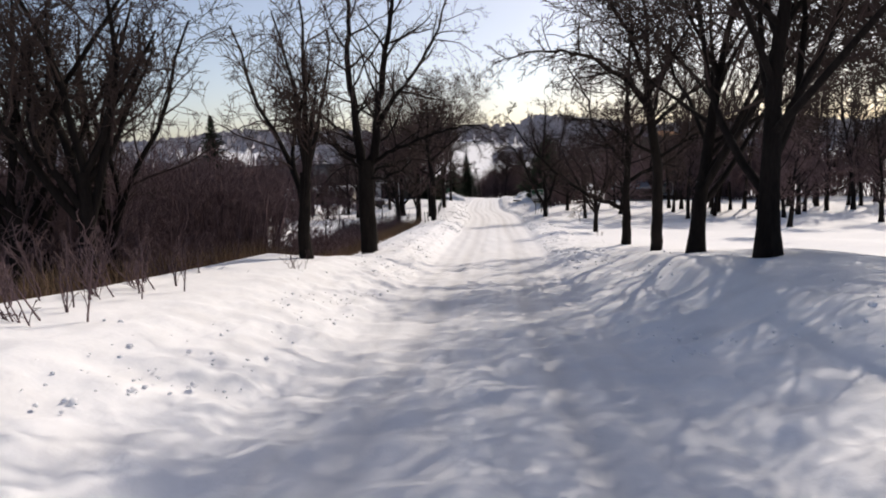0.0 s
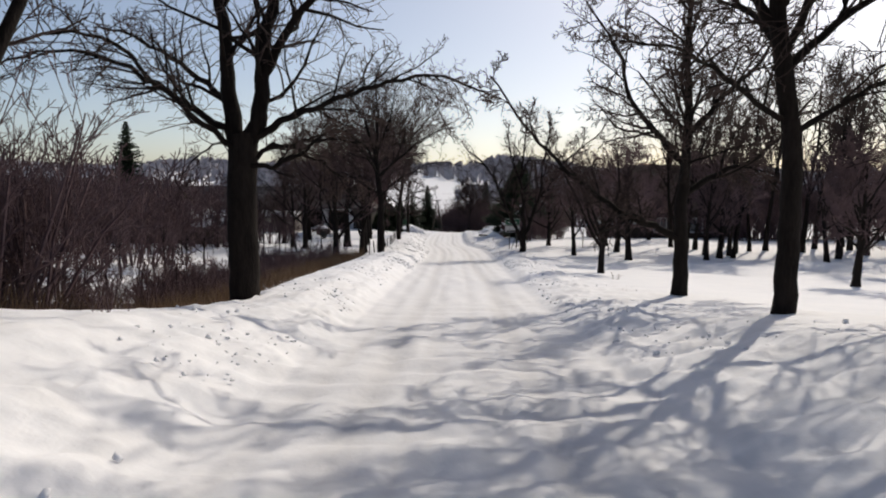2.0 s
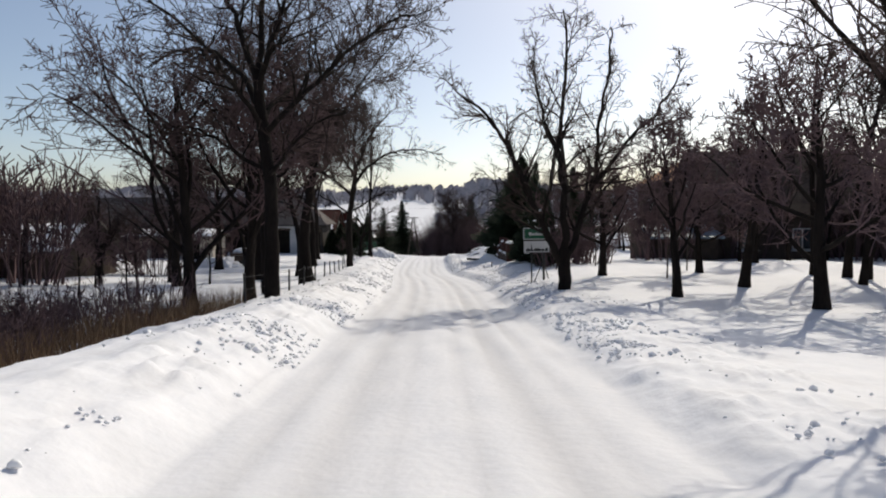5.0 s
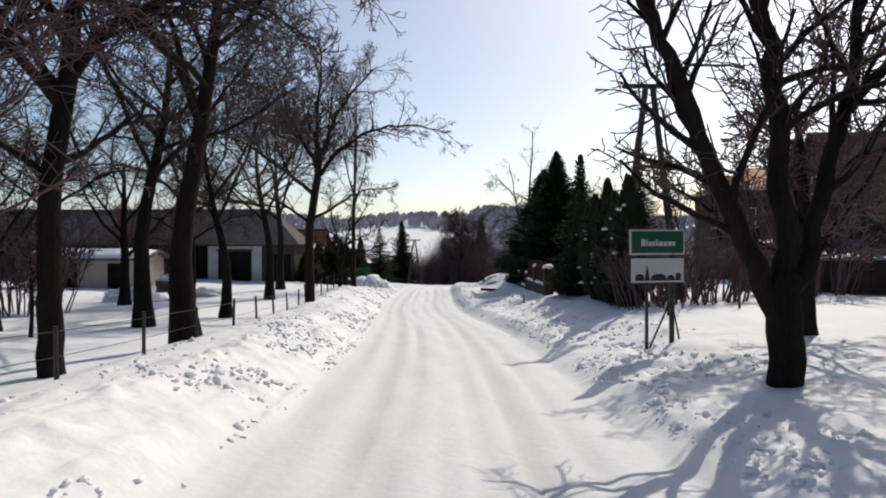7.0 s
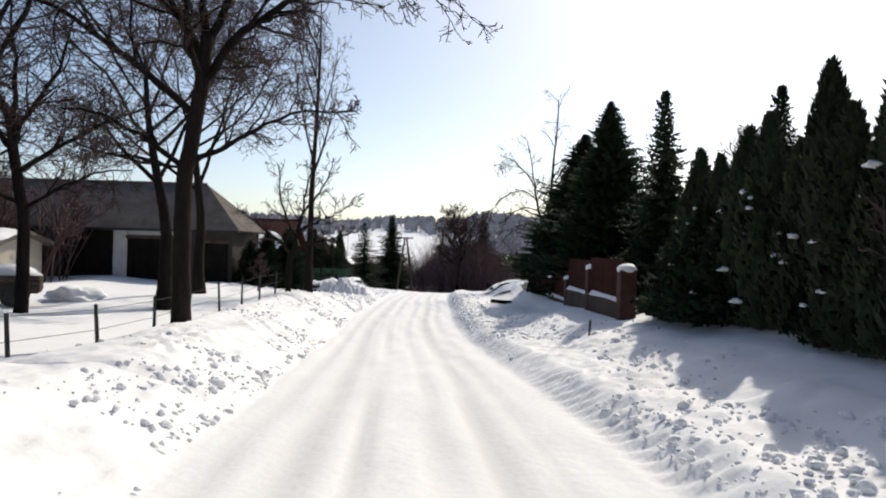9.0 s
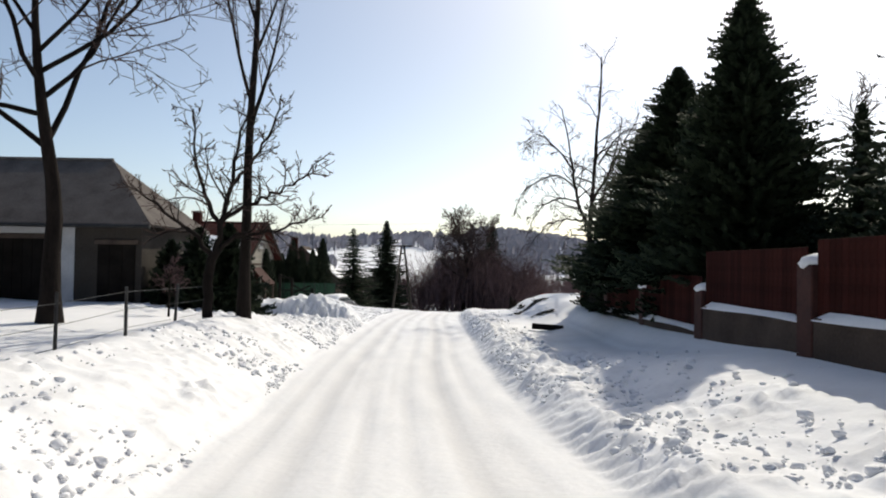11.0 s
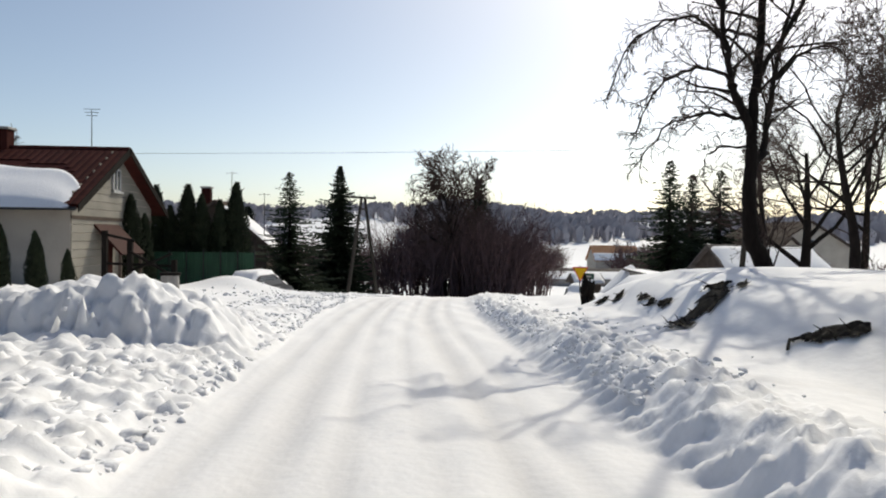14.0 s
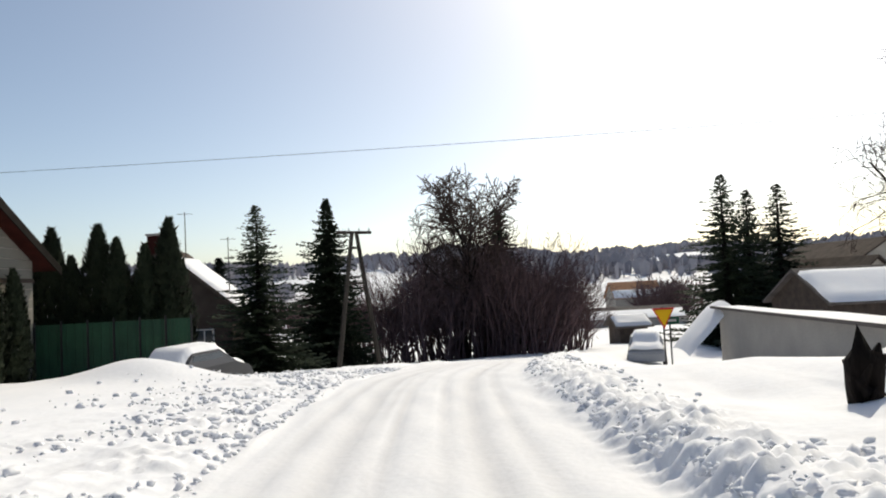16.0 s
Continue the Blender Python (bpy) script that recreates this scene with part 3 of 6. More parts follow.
YOUNG = [tree_meshes("young_tree", 27, 4.0, 0.06, 0.4, kids=(11, 8, 5), angle=((25, 70), (30, 70), (30, 75)), levels=4, thin=0.012, ratio=(0.5, 0.55, 0.5), twig=SHRUB),
         tree_meshes("young_tree_b", 28, 3.4, 0.055, 0.45, kids=(11, 8, 5), angle=((35, 80), (30, 70), (30, 75)), levels=4, thin=0.012, ratio=(0.55, 0.55, 0.5), twig=SHRUB)]
SLIM = [tree_meshes("slim_tree", 29, 13, 0.12, 0.3, kids=(14, 8, 5), angle=((14, 35), (20, 50), (25, 60)), levels=4, thin=0.014, ratio=(0.4, 0.5, 0.5)),
        tree_meshes("slim_tree_b", 30, 12, 0.12, 0.25, kids=(13, 8, 5), angle=((18, 40), (20, 50), (25, 60)), levels=4, thin=0.014, ratio=(0.42, 0.5, 0.5))]
BUSH = [shrub_meshes("bush", 31, 2.4, 3.0, 30, kids=(5, 3, 2), thin=0.008), shrub_meshes("bush_b", 32, 1.8, 3.2, 30, kids=(5, 3, 2), thin=0.008)]
TALLBUSH = shrub_meshes("tall_bush", 33, 6.5, 5.0, 46, kids=(6, 4, 2), thin=0.011)
FARBUSH = shrub_meshes("far_bush", 35, 6.5, 6.0, 40, kids=(5, 4), thin=0.036, levels=3)
STALKS = [shrub_meshes("stalk", 340 + k, 1.1, 1.6, 1, kids=(4, 3), levels=3, single=True) for k in range(8)]
SPRUCE = [spruce_meshes("spruce", 41, 9, 5.2, 62), spruce_meshes("spruce_b", 42, 9, 4.2, 56)]
NEAR_SPRUCE = spruce_meshes("near_spruce", 44, 10.5, 6.4, 190, droop=0.3, fine=0.6, start=0.16)
OPEN_SPRUCE = spruce_meshes("open_spruce", 43, 11, 5.4, 30, droop=0.32)
FARTREE = tree_meshes("far_tree", 71, 11, 0.2, 0.35, kids=(15, 12, 9), levels=4, thin=0.02, ratio=(0.62, 0.5, 0.5), angle=((20, 55), (25, 60), (30, 70)))
LOWCON = spruce_meshes("low_conifer", 45, 2.6, 2.2, 42, droop=0.2, fine=0.5)
THUJAS = [thuja_meshes("thuja", 51, 4.2, 1.35), thuja_meshes("thuja_b", 52, 4.2, 1.5)]

# low fork by the town sign: a limb over the road, a straight middle stem and one that leans away
FORKED = shaped_tree("low_forked_tree", 81, (
    (0, ((0, 0, -.3), (.02, 0, .3), (-.03, 0, .85), (0, .03, 1.2)), .2, .19, 0, 1),
    (1, ((-.04, 0, .8), (-.3, -.05, 1.15), (-.75, -.15, 2.1), (-1.15, -.25, 3.0), (-1.5, -.35, 3.8), (-1.95, -.5, 4.6), (-2.5, -.6, 5.3), (-3.3, -.7, 5.9)), .14, .03, 20, 1.9),
    (1, ((0, .03, 1.1), (.02, .1, 2.2), (-.05, .15, 3.4), (-.15, .2, 4.4), (0, .3, 5.6), (.15, .4, 7.2), (0, .4, 8.6)), .14, .025, 20, 2.0),
    (1, ((-.15, .2, 4.2), (-.55, .1, 5.0), (-.85, 0, 6.0), (-1.0, -.1, 7.4)), .07, .02, 10, 1.5),
    (1, ((.06, .03, 1.0), (.28, .1, 1.4), (.6, .3, 2.3), (.92, .45, 3.1), (1.1, .5, 4.1), (1.2, .6, 5.2), (1.5, .8, 6.8), (1.6, .9, 8.2)), .13, .025, 18, 1.9),
    (1, ((.95, .45, 3.2), (1.5, .4, 3.9), (2.2, .3, 4.8), (3.0, .2, 5.6), (3.6, 0, 6.8)), .08, .02, 12, 1.6)))
# twin stems over a stout trunk, long arching lower limbs
TWIN = shaped_tree("twin_stem_tree", 82, (
    (0, ((0, 0, -.4), (0, 0, .6), (-.02, 0, 1.8), (.02, 0, 3.1), (.05, 0, 3.5)), .33, .3, 0, 1),
    (1, ((-.06, 0, 3.2), (-.22, .05, 4.2), (-.35, .1, 5.4), (-.5, .2, 7.2), (-.45, .3, 9.2), (-.7, .4, 11.2)), .21, .04, 16, 3.0),
    (1, ((.12, 0, 3.2), (.42, -.1, 4.1), (.6, -.15, 5.3), (.9, -.3, 7.0), (1.3, -.4, 9.0), (1.5, -.6, 11.0)), .21, .04, 16, 3.0),
    (1, ((.55, -.1, 4.8), (1.1, -.4, 5.6), (1.9, -.8, 6.4), (2.8, -1.1, 7.6), (3.4, -1.4, 9.2)), .11, .025, 13, 2.3),
    (1, ((-.1, 0, 3.5), (-.7, -.2, 3.9), (-1.4, -.4, 4.35), (-2.3, -.6, 4.9), (-3.4, -.9, 5.1), (-4.4, -1.1, 4.8)), .09, .02, 16, 1.7),
    (1, ((-.2, .1, 4.1), (-.9, .5, 4.7), (-1.9, 1.0, 5.3), (-3.0, 1.5, 5.9), (-4.0, 1.9, 6.2)), .08, .02, 13, 1.7),
    (1, ((.2, 0, 3.4), (.9, -.2, 3.8), (1.9, -.3, 4.15), (2.9, -.4, 4.5), (4.0, -.5, 4.7), (5.2, -.6, 4.35)), .09, .018, 17, 1.6),
    (1, ((.15, .1, 3.0), (.8, .4, 3.3), (1.7, .9, 3.5), (2.7, 1.3, 3.3)), .06, .015, 11, 1.3),
    (1, ((.1, -.1, 2.9), (.7, -.2, 2.85), (1.3, -.3, 3.1), (1.8, -.4, 3.5)), .07, .02, 7, .9),
    (1, ((.15, 0, 3.1), (.8, .1, 3.3), (1.5, .2, 3.05), (2.1, .3, 2.6), (2.4, .3, 2.1)), .035, .008, 10, .9),
    (1, ((.1, .1, 3.1), (.6, .9, 3.4), (1.2, 1.7, 3.2), (1.7, 2.4, 2.6)), .035, .008, 9, .9),
    (1, ((-.1, .1, 3.2), (-.7, .7, 3.4), (-1.5, 1.3, 3.1), (-2.2, 1.8, 2.5)), .035, .008, 9, .9),
    (1, ((-.1, -.1, 3.2), (-.6, -.6, 3.7), (-1.2, -1.4, 4.4), (-1.6, -2.4, 5.0), (-2.2, -3.2, 4.9)), .08, .018, 13, 1.6)), kids=(0, 7, 5, 3), lift=(0, 0.02, -0.03, -0.04, 0), thin=.006)
# straight leader with one heavy limb reaching over the road
LEANING = shaped_tree("one_limb_tree", 83, (
    (0, ((0, 0, -.3), (.03, 0, .8), (0, 0, 1.9), (.05, 0, 3.1), (.1, .05, 4.4), (.05, .1, 6.0), (.2, .1, 8.4)), .2, .04, 18, 2.5),
    (1, ((0, 0, 1.35), (-.5, -.05, 1.55), (-1.2, -.1, 1.85), (-2.2, -.15, 2.5), (-3.0, -.2, 3.2), (-3.7, -.3, 3.9), (-4.5, -.4, 5.0)), .1, .02, 18, 1.2),
    (1, ((.05, 0, 2.3), (.7, .1, 2.8), (1.5, .2, 3.1), (2.4, .3, 3.7), (3.2, .4, 4.8)), .09, .02, 13, 1.7),
    (1, ((.05, 0, 3.0), (-.5, .2, 3.7), (-1.1, .4, 4.6), (-1.5, .6, 5.8), (-2.2, .8, 7.0)), .09, .02, 14, 1.8),
    (1, ((.1, 0, 3.6), (.6, -.4, 4.4), (1.3, -.9, 5.3), (1.7, -1.3, 6.6)), .08, .02, 12, 1.8),
    (1, ((.05, 0, 2.6), (-.2, -.7, 3.2), (-.4, -1.6, 3.8), (-.5, -2.5, 4.6)), .08, .02, 12, 1.6)), kids=(0, 9, 7, 4))
# tall ash-like tree, bent foot, upright stems and long hanging side branches
HANGING = shaped_tree("hanging_branch_tree", 84, (
    (0, ((.1, 0, -.4), (-.05, 0, .2), (-.36, 0, .8), (-.42, 0, 1.7), (-.4, 0, 2.7), (-.38, 0, 3.8), (-.25, 0, 5.4), (-.1, .1, 7.5), (.1, .2, 9.8), (.15, .2, 12)), .24, .035, 14, 2.4),
    (1, ((-.42, 0, 3.3), (-.9, -.1, 4.5), (-1.2, -.2, 5.5), (-1.5, -.3, 7.2), (-1.9, -.4, 9.2)), .11, .025, 15, 1.8),
    (1, ((-.38, 0, 2.4), (-.05, .1, 3.0), (.1, .2, 3.6), (.3, .3, 5.0), (.9, .4, 7.0), (1.3, .5, 9.0)), .1, .025, 15, 1.8),
    (1, ((-.3, 0, 4.6), (.3, -.2, 5.7), (1.0, -.3, 7.2), (1.9, -.4, 9.0)), .08, .02, 12, 1.6),
    (1, ((-.45, 0, 3.5), (-1.1, -.1, 3.75), (-1.9, -.2, 3.7), (-2.7, -.3, 3.3), (-3.3, -.4, 2.5)), .06, .012, 14, 1.1),
    (1, ((-.85, -.1, 4.4), (-1.6, -.3, 4.75), (-2.4, -.5, 4.6), (-3.1, -.7, 4.0), (-3.6, -.8, 3.0)), .055, .012, 15, 1.1),
    (1, ((-1.1, -.2, 5.2), (-1.9, -.5, 5.8), (-2.9, -.8, 5.7), (-3.8, -1.1, 5.0), (-4.3, -1.3, 4.0)), .05, .012, 15, 1.1),
    (1, ((-.42, 0, 2.9), (-1.0, -.2, 2.95), (-1.6, -.3, 2.75), (-1.75, -.35, 2.2)), .04, .012, 6, .6),
    (1, ((-.4, 0, 2.0), (-.1, .1, 1.5), (.15, .2, .9)), .04, .012, 5, .6),
    (1, ((-1.3, -.2, 6.2), (-2.2, 0, 7.4), (-3.1, .1, 8.0), (-3.6, .2, 7.6)), .05, .012, 12, 1.3),
    (1, ((.2, .2, 4.6), (1.1, .3, 5.4), (2.0, .4, 5.5), (2.8, .5, 4.8)), .05, .012, 13, 1.2),
    (1, ((0, 0, 6.5), (.8, -.5, 7.8), (1.6, -.8, 8.2), (2.5, -1.0, 7.8)), .05, .012, 12, 1.3)), kids=(0, 6, 4, 3), lift=(0, -0.04, -0.05, -0.03, 0), angle=(18, 48), thin=.007)
# crooked garden tree with stubby twigs
CROOKED = shaped_tree("crooked_tree", 85, (
    (0, ((0, 0, -.3), (-.02, 0, .5), (0, 0, 1.25), (.18, 0, 1.75)), .13, .11, 0, 1),
    (1, ((.15, 0, 1.6), (.3, 0, 2.5), (.5, .05, 3.4), (.6, .1, 4.3), (.9, .1, 5.4)), .085, .02, 14, 1.3),
    (1, ((.15, 0, 1.6), (.6, -.05, 2.0), (1.3, -.1, 2.1), (2.0, -.1, 2.3), (2.6, -.15, 2.55)), .07, .014, 15, .9),
    (1, ((.3, 0, 2.4), (.9, .1, 2.8), (1.5, .1, 3.1), (2.1, .1, 3.4), (2.6, .1, 3.9)), .065, .014, 15, .95),
    (1, ((.1, 0, 1.5), (-.5, .1, 2.1), (-1.2, .2, 2.6), (-2.0, .3, 3.2)), .07, .018, 12, 1.1),
    (1, ((.25, 0, 2.2), (-.2, .2, 3.0), (-.5, .3, 4.0), (-.6, .3, 5.2)), .065, .018, 12, 1.2),
    (1, ((.5, .05, 3.3), (1.0, 0, 3.9), (1.5, -.1, 4.7), (1.7, -.1, 5.5)), .05, .015, 11, 1.0)), kids=(0, 5, 3, 2), thin=.009, lift=(0, 0.05, 0.04, 0, 0))
# broad spreading crown on a leaning trunk
BROAD = shaped_tree("broad_tree", 86, (
    (0, ((0, 0, -.3), (-.03, 0, .6), (-.05, 0, 1.7), (0, 0, 3.1), (.28, 0, 4.8), (.35, 0, 5.8)), .21, .13, 0, 1),
    (1, ((.3, 0, 4.9), (1.2, -.2, 5.9), (2.4, -.3, 6.6), (3.8, -.4, 6.8), (5.3, -.5, 6.5)), .1, .018, 20, 1.8),
    (1, ((.33, 0, 5.5), (.9, .1, 7.0), (1.6, .2, 8.2), (2.6, .3, 9.2)), .1, .02, 15, 2.0),
    (1, ((.3, 0, 5.2), (-.3, .2, 6.2), (-.9, .3, 7.4), (-1.3, .4, 9.0)), .1, .02, 15, 2.0),
    (1, ((.15, 0, 4.2), (-.8, -.2, 5.0), (-1.9, -.3, 5.8), (-3.2, -.4, 6.5), (-4.3, -.5, 6.7)), .09, .018, 19, 1.8),
    (1, ((0, 0, 3.1), (-.9, .3, 3.7), (-1.9, .5, 4.2), (-3.0, .7, 4.4)), .065, .016, 14, 1.4),
    (1, ((.05, 0, 3.2), (1.0, .3, 3.8), (2.0, .5, 4.4), (3.1, .7, 4.5)), .065, .016, 14, 1.4),
    (1, ((.25, 0, 4.6), (.4, -1.0, 5.4), (.6, -2.2, 6.2), (.6, -3.4, 6.4)), .08, .018, 16, 1.7),
    (1, ((.2, 0, 4.4), (.2, 1.0, 5.3), (.2, 2.2, 6.3), (.4, 3.2, 6.8)), .08, .018, 16, 1.7),
    (1, ((.35, 0, 5.7), (.3, -.2, 7.2), (.5, -.3, 8.8), (.4, -.3, 10.2)), .09, .02, 15, 1.8)), kids=(0, 6, 5, 3))

# ---- the avenue at the start ----
ROW = "bare avenue trees along the snowy road"
for x, y, s, m, a in ((5.0, 13.0, 1.12, OLD[0], 40), (4.9, 17.4, 1.2, OLD[1], 110), (5.0, 22.2, .95, BROAD, 180), (5.05, 27.7, 1.05, LEANING, 0), (5.5, 8.4, 1.25, BROAD, 200), (9.6, 15.5, .9, OLD[0], 130), (-5.0, 25.4, 1.0, TWIN, 0), (-5.1, 17.3, .9, AVENUE[1], 20), (5.3, 38.1, .72, AVENUE[1], 80),
                      (-7.2, 11.2, .85, AVENUE[1], 100), (-8.3, 13.8, .8, AVENUE[1], 220), (-8.9, 11.8, .9, AVENUE[1], 300), (-9.4, 13.2, .9, AVENUE[1], 10)):
    plant_tree("roadside_tree", m, x, y, "tall bare tree with dark bark standing in snow", turn=a, size=s, group=ROW)
rng = np.random.RandomState(7)
FIELD = "bare fruit trees in the snowy field"
spots = [(8.6, 47, 1.25), (9.2, 52.5, 1.25), (14.5, 50, 1.2), (6.2, 49.9, 1.0), (5.5, 55.8, 1.05), (12.8, 47.3, 1.0), (9.5, 57, 1.0), (13.0, 34, 1.0), (16.5, 40, 1.05), (19, 47, 1.1), (22, 41, 1.0), (17, 55, 1.1), (24, 52, 1.1), (13.5, 61, 1.0), (28, 45, 1.1), (21, 33, 1.0), (33, 50, 1.1), (30, 57, 1.2)]
for k, (x, y, s) in enumerate(spots):
    plant_tree("fruit_tree", DENSE[k % 2], x, y, "small bare fruit tree with a dense twiggy crown", turn=67 * k, size=s, group=FIELD)
for k in range(52):
    x, y = (rng.uniform(13, 34), rng.uniform(49, 58)) if k < 30 else (rng.uniform(14, 46), rng.uniform(60, 80))
    plant_tree("slim_tree", SLIM[k % 2], x, y, "tall slim bare tree at the edge of a field", turn=rng.uniform(0, 360), size=rng.uniform(.95, 1.3) if k < 30 else rng.uniform(.65, .9), group="slim trees behind the field")
for k in range(20):
    x, y = rng.uniform(13, 44), rng.uniform(60, 74)
    plant_tree("bush", FARBUSH, x, y, "tall leafless brown bush behind the field", "bush", turn=rng.uniform(0, 360), size=rng.uniform(.55, .8), group="bushes behind the field")
for k, (x, y, s) in enumerate(((5.35, 61.9, .8), (5.95, 62.5, .9), (6.5, 63.1, .95), (5.2, 62.7, .9))):
    plant_tree("bush", BUSH[k % 2], x, y, "dense dark leafless bush at the end of the hedge", "bush", turn=70 * k, size=s, group="bushes at the end of the hedge")
for x, y, s in ((11, 66, .55), (26, 66, .8)):
    plant_tree("bush", FARBUSH, x, y, "tall leafless brown bush behind the hedge", "bush", turn=x * 40, size=s, group="bushes behind the hedge")
# lower field beside the bank
for k in range(46):
    y = rng.uniform(20, 62)
    x = -8.5 - 0.06 * max(0, 40 - y) - rng.uniform(0, 20)
    plant_tree("young_tree", YOUNG[k % 2], x, y, "young bare tree with thin trunk in the low snowy field", turn=rng.uniform(0, 360), size=rng.uniform(.75, 1.15), group="young trees in the low field")
for k in range(40):
    y = rng.uniform(14, 36)
    x = -8.2 - rng.uniform(0, 1) ** 2 * 7
    plant_tree("bush", BUSH[k % 2], x, y, "leafless reddish brown bush below the road bank", "bush", turn=rng.uniform(0, 360), size=rng.uniform(.5, .85), group="bushes below the road bank")
thick = np.random.RandomState(17)
for k in range(44):
    y = thick.uniform(25, 50)
    x = -7.4 - .05 * max(0, 40 - y) - thick.uniform(0, 1) ** 1.5 * 4
    plant_tree("bush", BUSH[k % 2], x, y, "leafless reddish brown bush below the road bank", "bush", turn=thick.uniform(0, 360), size=thick.uniform(.35, .6), group="bushes below the road bank")
for k in range(16):
    y = rng.uniform(11, 27)
    x = -9.0 - rng.uniform(0, 1) * 7
    plant_tree("bush", TALLBUSH, x, y, "tall dense leafless brush below the road bank", "bush", turn=rng.uniform(0, 360), size=rng.uniform(.5, .75), group="brush below the road bank")
for k in range(70):
    x, y = -17 - rng.uniform(0, 1) * 45, rng.uniform(38, 96)
    plant_tree("bush", FARBUSH, x, y, "tall leafless brown bush in the valley", "bush", turn=rng.uniform(0, 360), size=rng.uniform(.5, .95), group="bushes in the valley")
for x, y, s in ((-5.6, 8.3, 1.0), (-5.2, 10.5, .9), (-6.0, 12.3, .8), (-4.5, 15.0, .45), (-4.6, 19.4, .45), (-6.6, 9.2, 1.1), (-4.9, 7.4, .9), (-5.3, 9.4, .8), (-6.3, 10.4, 1.0), (-7.2, 12.4, 1.1), (-6.8, 15.5, .8), (4.8, 33.8, .25)):
    plant_tree("dry_stalks", STALKS, x, y, "thin dry brown stalks poking out of the snow", "dry stalks", turn=x * 50, size=s, group="dry stalks on the bank")


def grass_band():
    g = np.random.RandomState(9)
    n = 16000
    y = g.uniform(8, 50, n)
    d = 6.4 + g.uniform(0, 1, n) ** 1.3 * 2.4 - 0.05 * np.clip(y - 28, 0, 20)
    x = road_x(y) - d
    z = base_height(x, y)
    h, a, w = g.uniform(.25, .7, n), g.uniform(0, 6.28, n), 0.008
    lean = g.normal(0, .18, (n, 2))
    V = np.stack([np.stack([x - w * np.cos(a), y - w * np.sin(a), z - .05], -1), np.stack([x + w * np.cos(a), y + w * np.sin(a), z - .05], -1), np.stack([x + lean[:, 0], y + lean[:, 1], z + h], -1)], 1)
    tagged(new("dry_grass", tri_mesh("dry_grass", V.reshape(-1, 3), np.arange(3 * n).reshape(-1, 3), DRYGRASS)), "band of dry brown grass below the snow bank", "dry grass", kind="stuff")


grass_band()
plant_spruce(SPRUCE[0], -33, 77, "dark green spruce standing in the valley", size=1.25)


# ---- village trees ----
VILLAGE = "bare trees by the village road"
YARD = ((-4.75, 48.4, 1.0, BROAD, 150), (-7.6, 50.5, 1.0, THICK, 150), (-6.3, 51.8, .9, THICK, 250), (-6.55, 55.0, 1.0, BROAD, 60), (-5.85, 58.6, 1.1, CROWN, 240), (-9.25, 64.2, 1.1, CROWN, 310), (-8.2, 68.2, .82, CROWN, 100), (-5.75, 70.9, 1.0, BROAD, 0), (-9.5, 79.1, 1.0, CROWN, 130), (-10.1, 83.9, 1.0, CROWN, 160), (-13.5, 64, .65, AVENUE[0], 50), (-12.5, 76.5, .95, BROAD, 200), (-16, 71, .9, BROAD, 100))
ROADSIDE = ((-11.5, 59.5, .7, AVENUE[0], 15), (-14.5, 74, .85, AVENUE[0], 275), (-16, 62, .55, AVENUE[1], 95), (-19, 68, .6, AVENUE[0], 185), (-6.75, 84.8, 1.0, CROOKED, 0), (3.5, 52.5, 1.03, FORKED, 0), (6.7, 101.9, 1.0, HANGING, 0), (12.2, 106.6, .85, CROWN, 80), (14.0, 112, .95, AVENUE[0], 20), (18.5, 115, 1.0, CROWN, 140), (16.5, 107.5, .8, AVENUE[0], 220))
for x, y, s, m, a in YARD + ROADSIDE:
    plant_tree("village_tree", m, x, y, "tall bare tree with dark rough bark by the road", turn=a, size=s, group=VILLAGE)
for x, y, s, a in ((-23.1, 125, .95, 120), (-19.7, 125, .8, 140), (-26.6, 125, .8, 160), (19, 92, .95, 0), (21, 96, 1.0, 20), (15.5, 90, .85, 40), (24, 99, 1.1, 60), (17, 97, 1.0, 80), (11.5, 110, .75, 60)):
    plant_tree("slim_tree", SLIM[int(a / 20) % 2], x, y, "slim bare tree with upright twigs by the road", turn=a, size=s, group="slim trees in the village")
for x, y, s in ((-8.6, 87.0, .3), (-11, 70.5, .35)):
    plant_tree("sapling", YOUNG[0], x, y, "thin bare sapling in the snowy yard", turn=x * 30, size=s + .3)
plant_tree("village_tree", TALL, -6.1, 85.5, "tall slim straight bare tree in a yard", turn=120, size=.6, group=VILLAGE, tall=1.8)
HEDGE = "conifer hedge along the road"
for k in range(12):
    y = 63.2 + k * 0.84
    plant_spruce(THUJAS[k % 2], 4.5 + (y - 62.6) * .055 + .1 * math.sin(k * 1.7), y, "tall dark green columnar conifer in a hedge row", turn=37 * k, size=.8 + .07 * math.sin(k * 2.1), group=HEDGE, name="hedge_conifer", category="conifer", tall=1 + .08 * math.cos(k * 3.3))
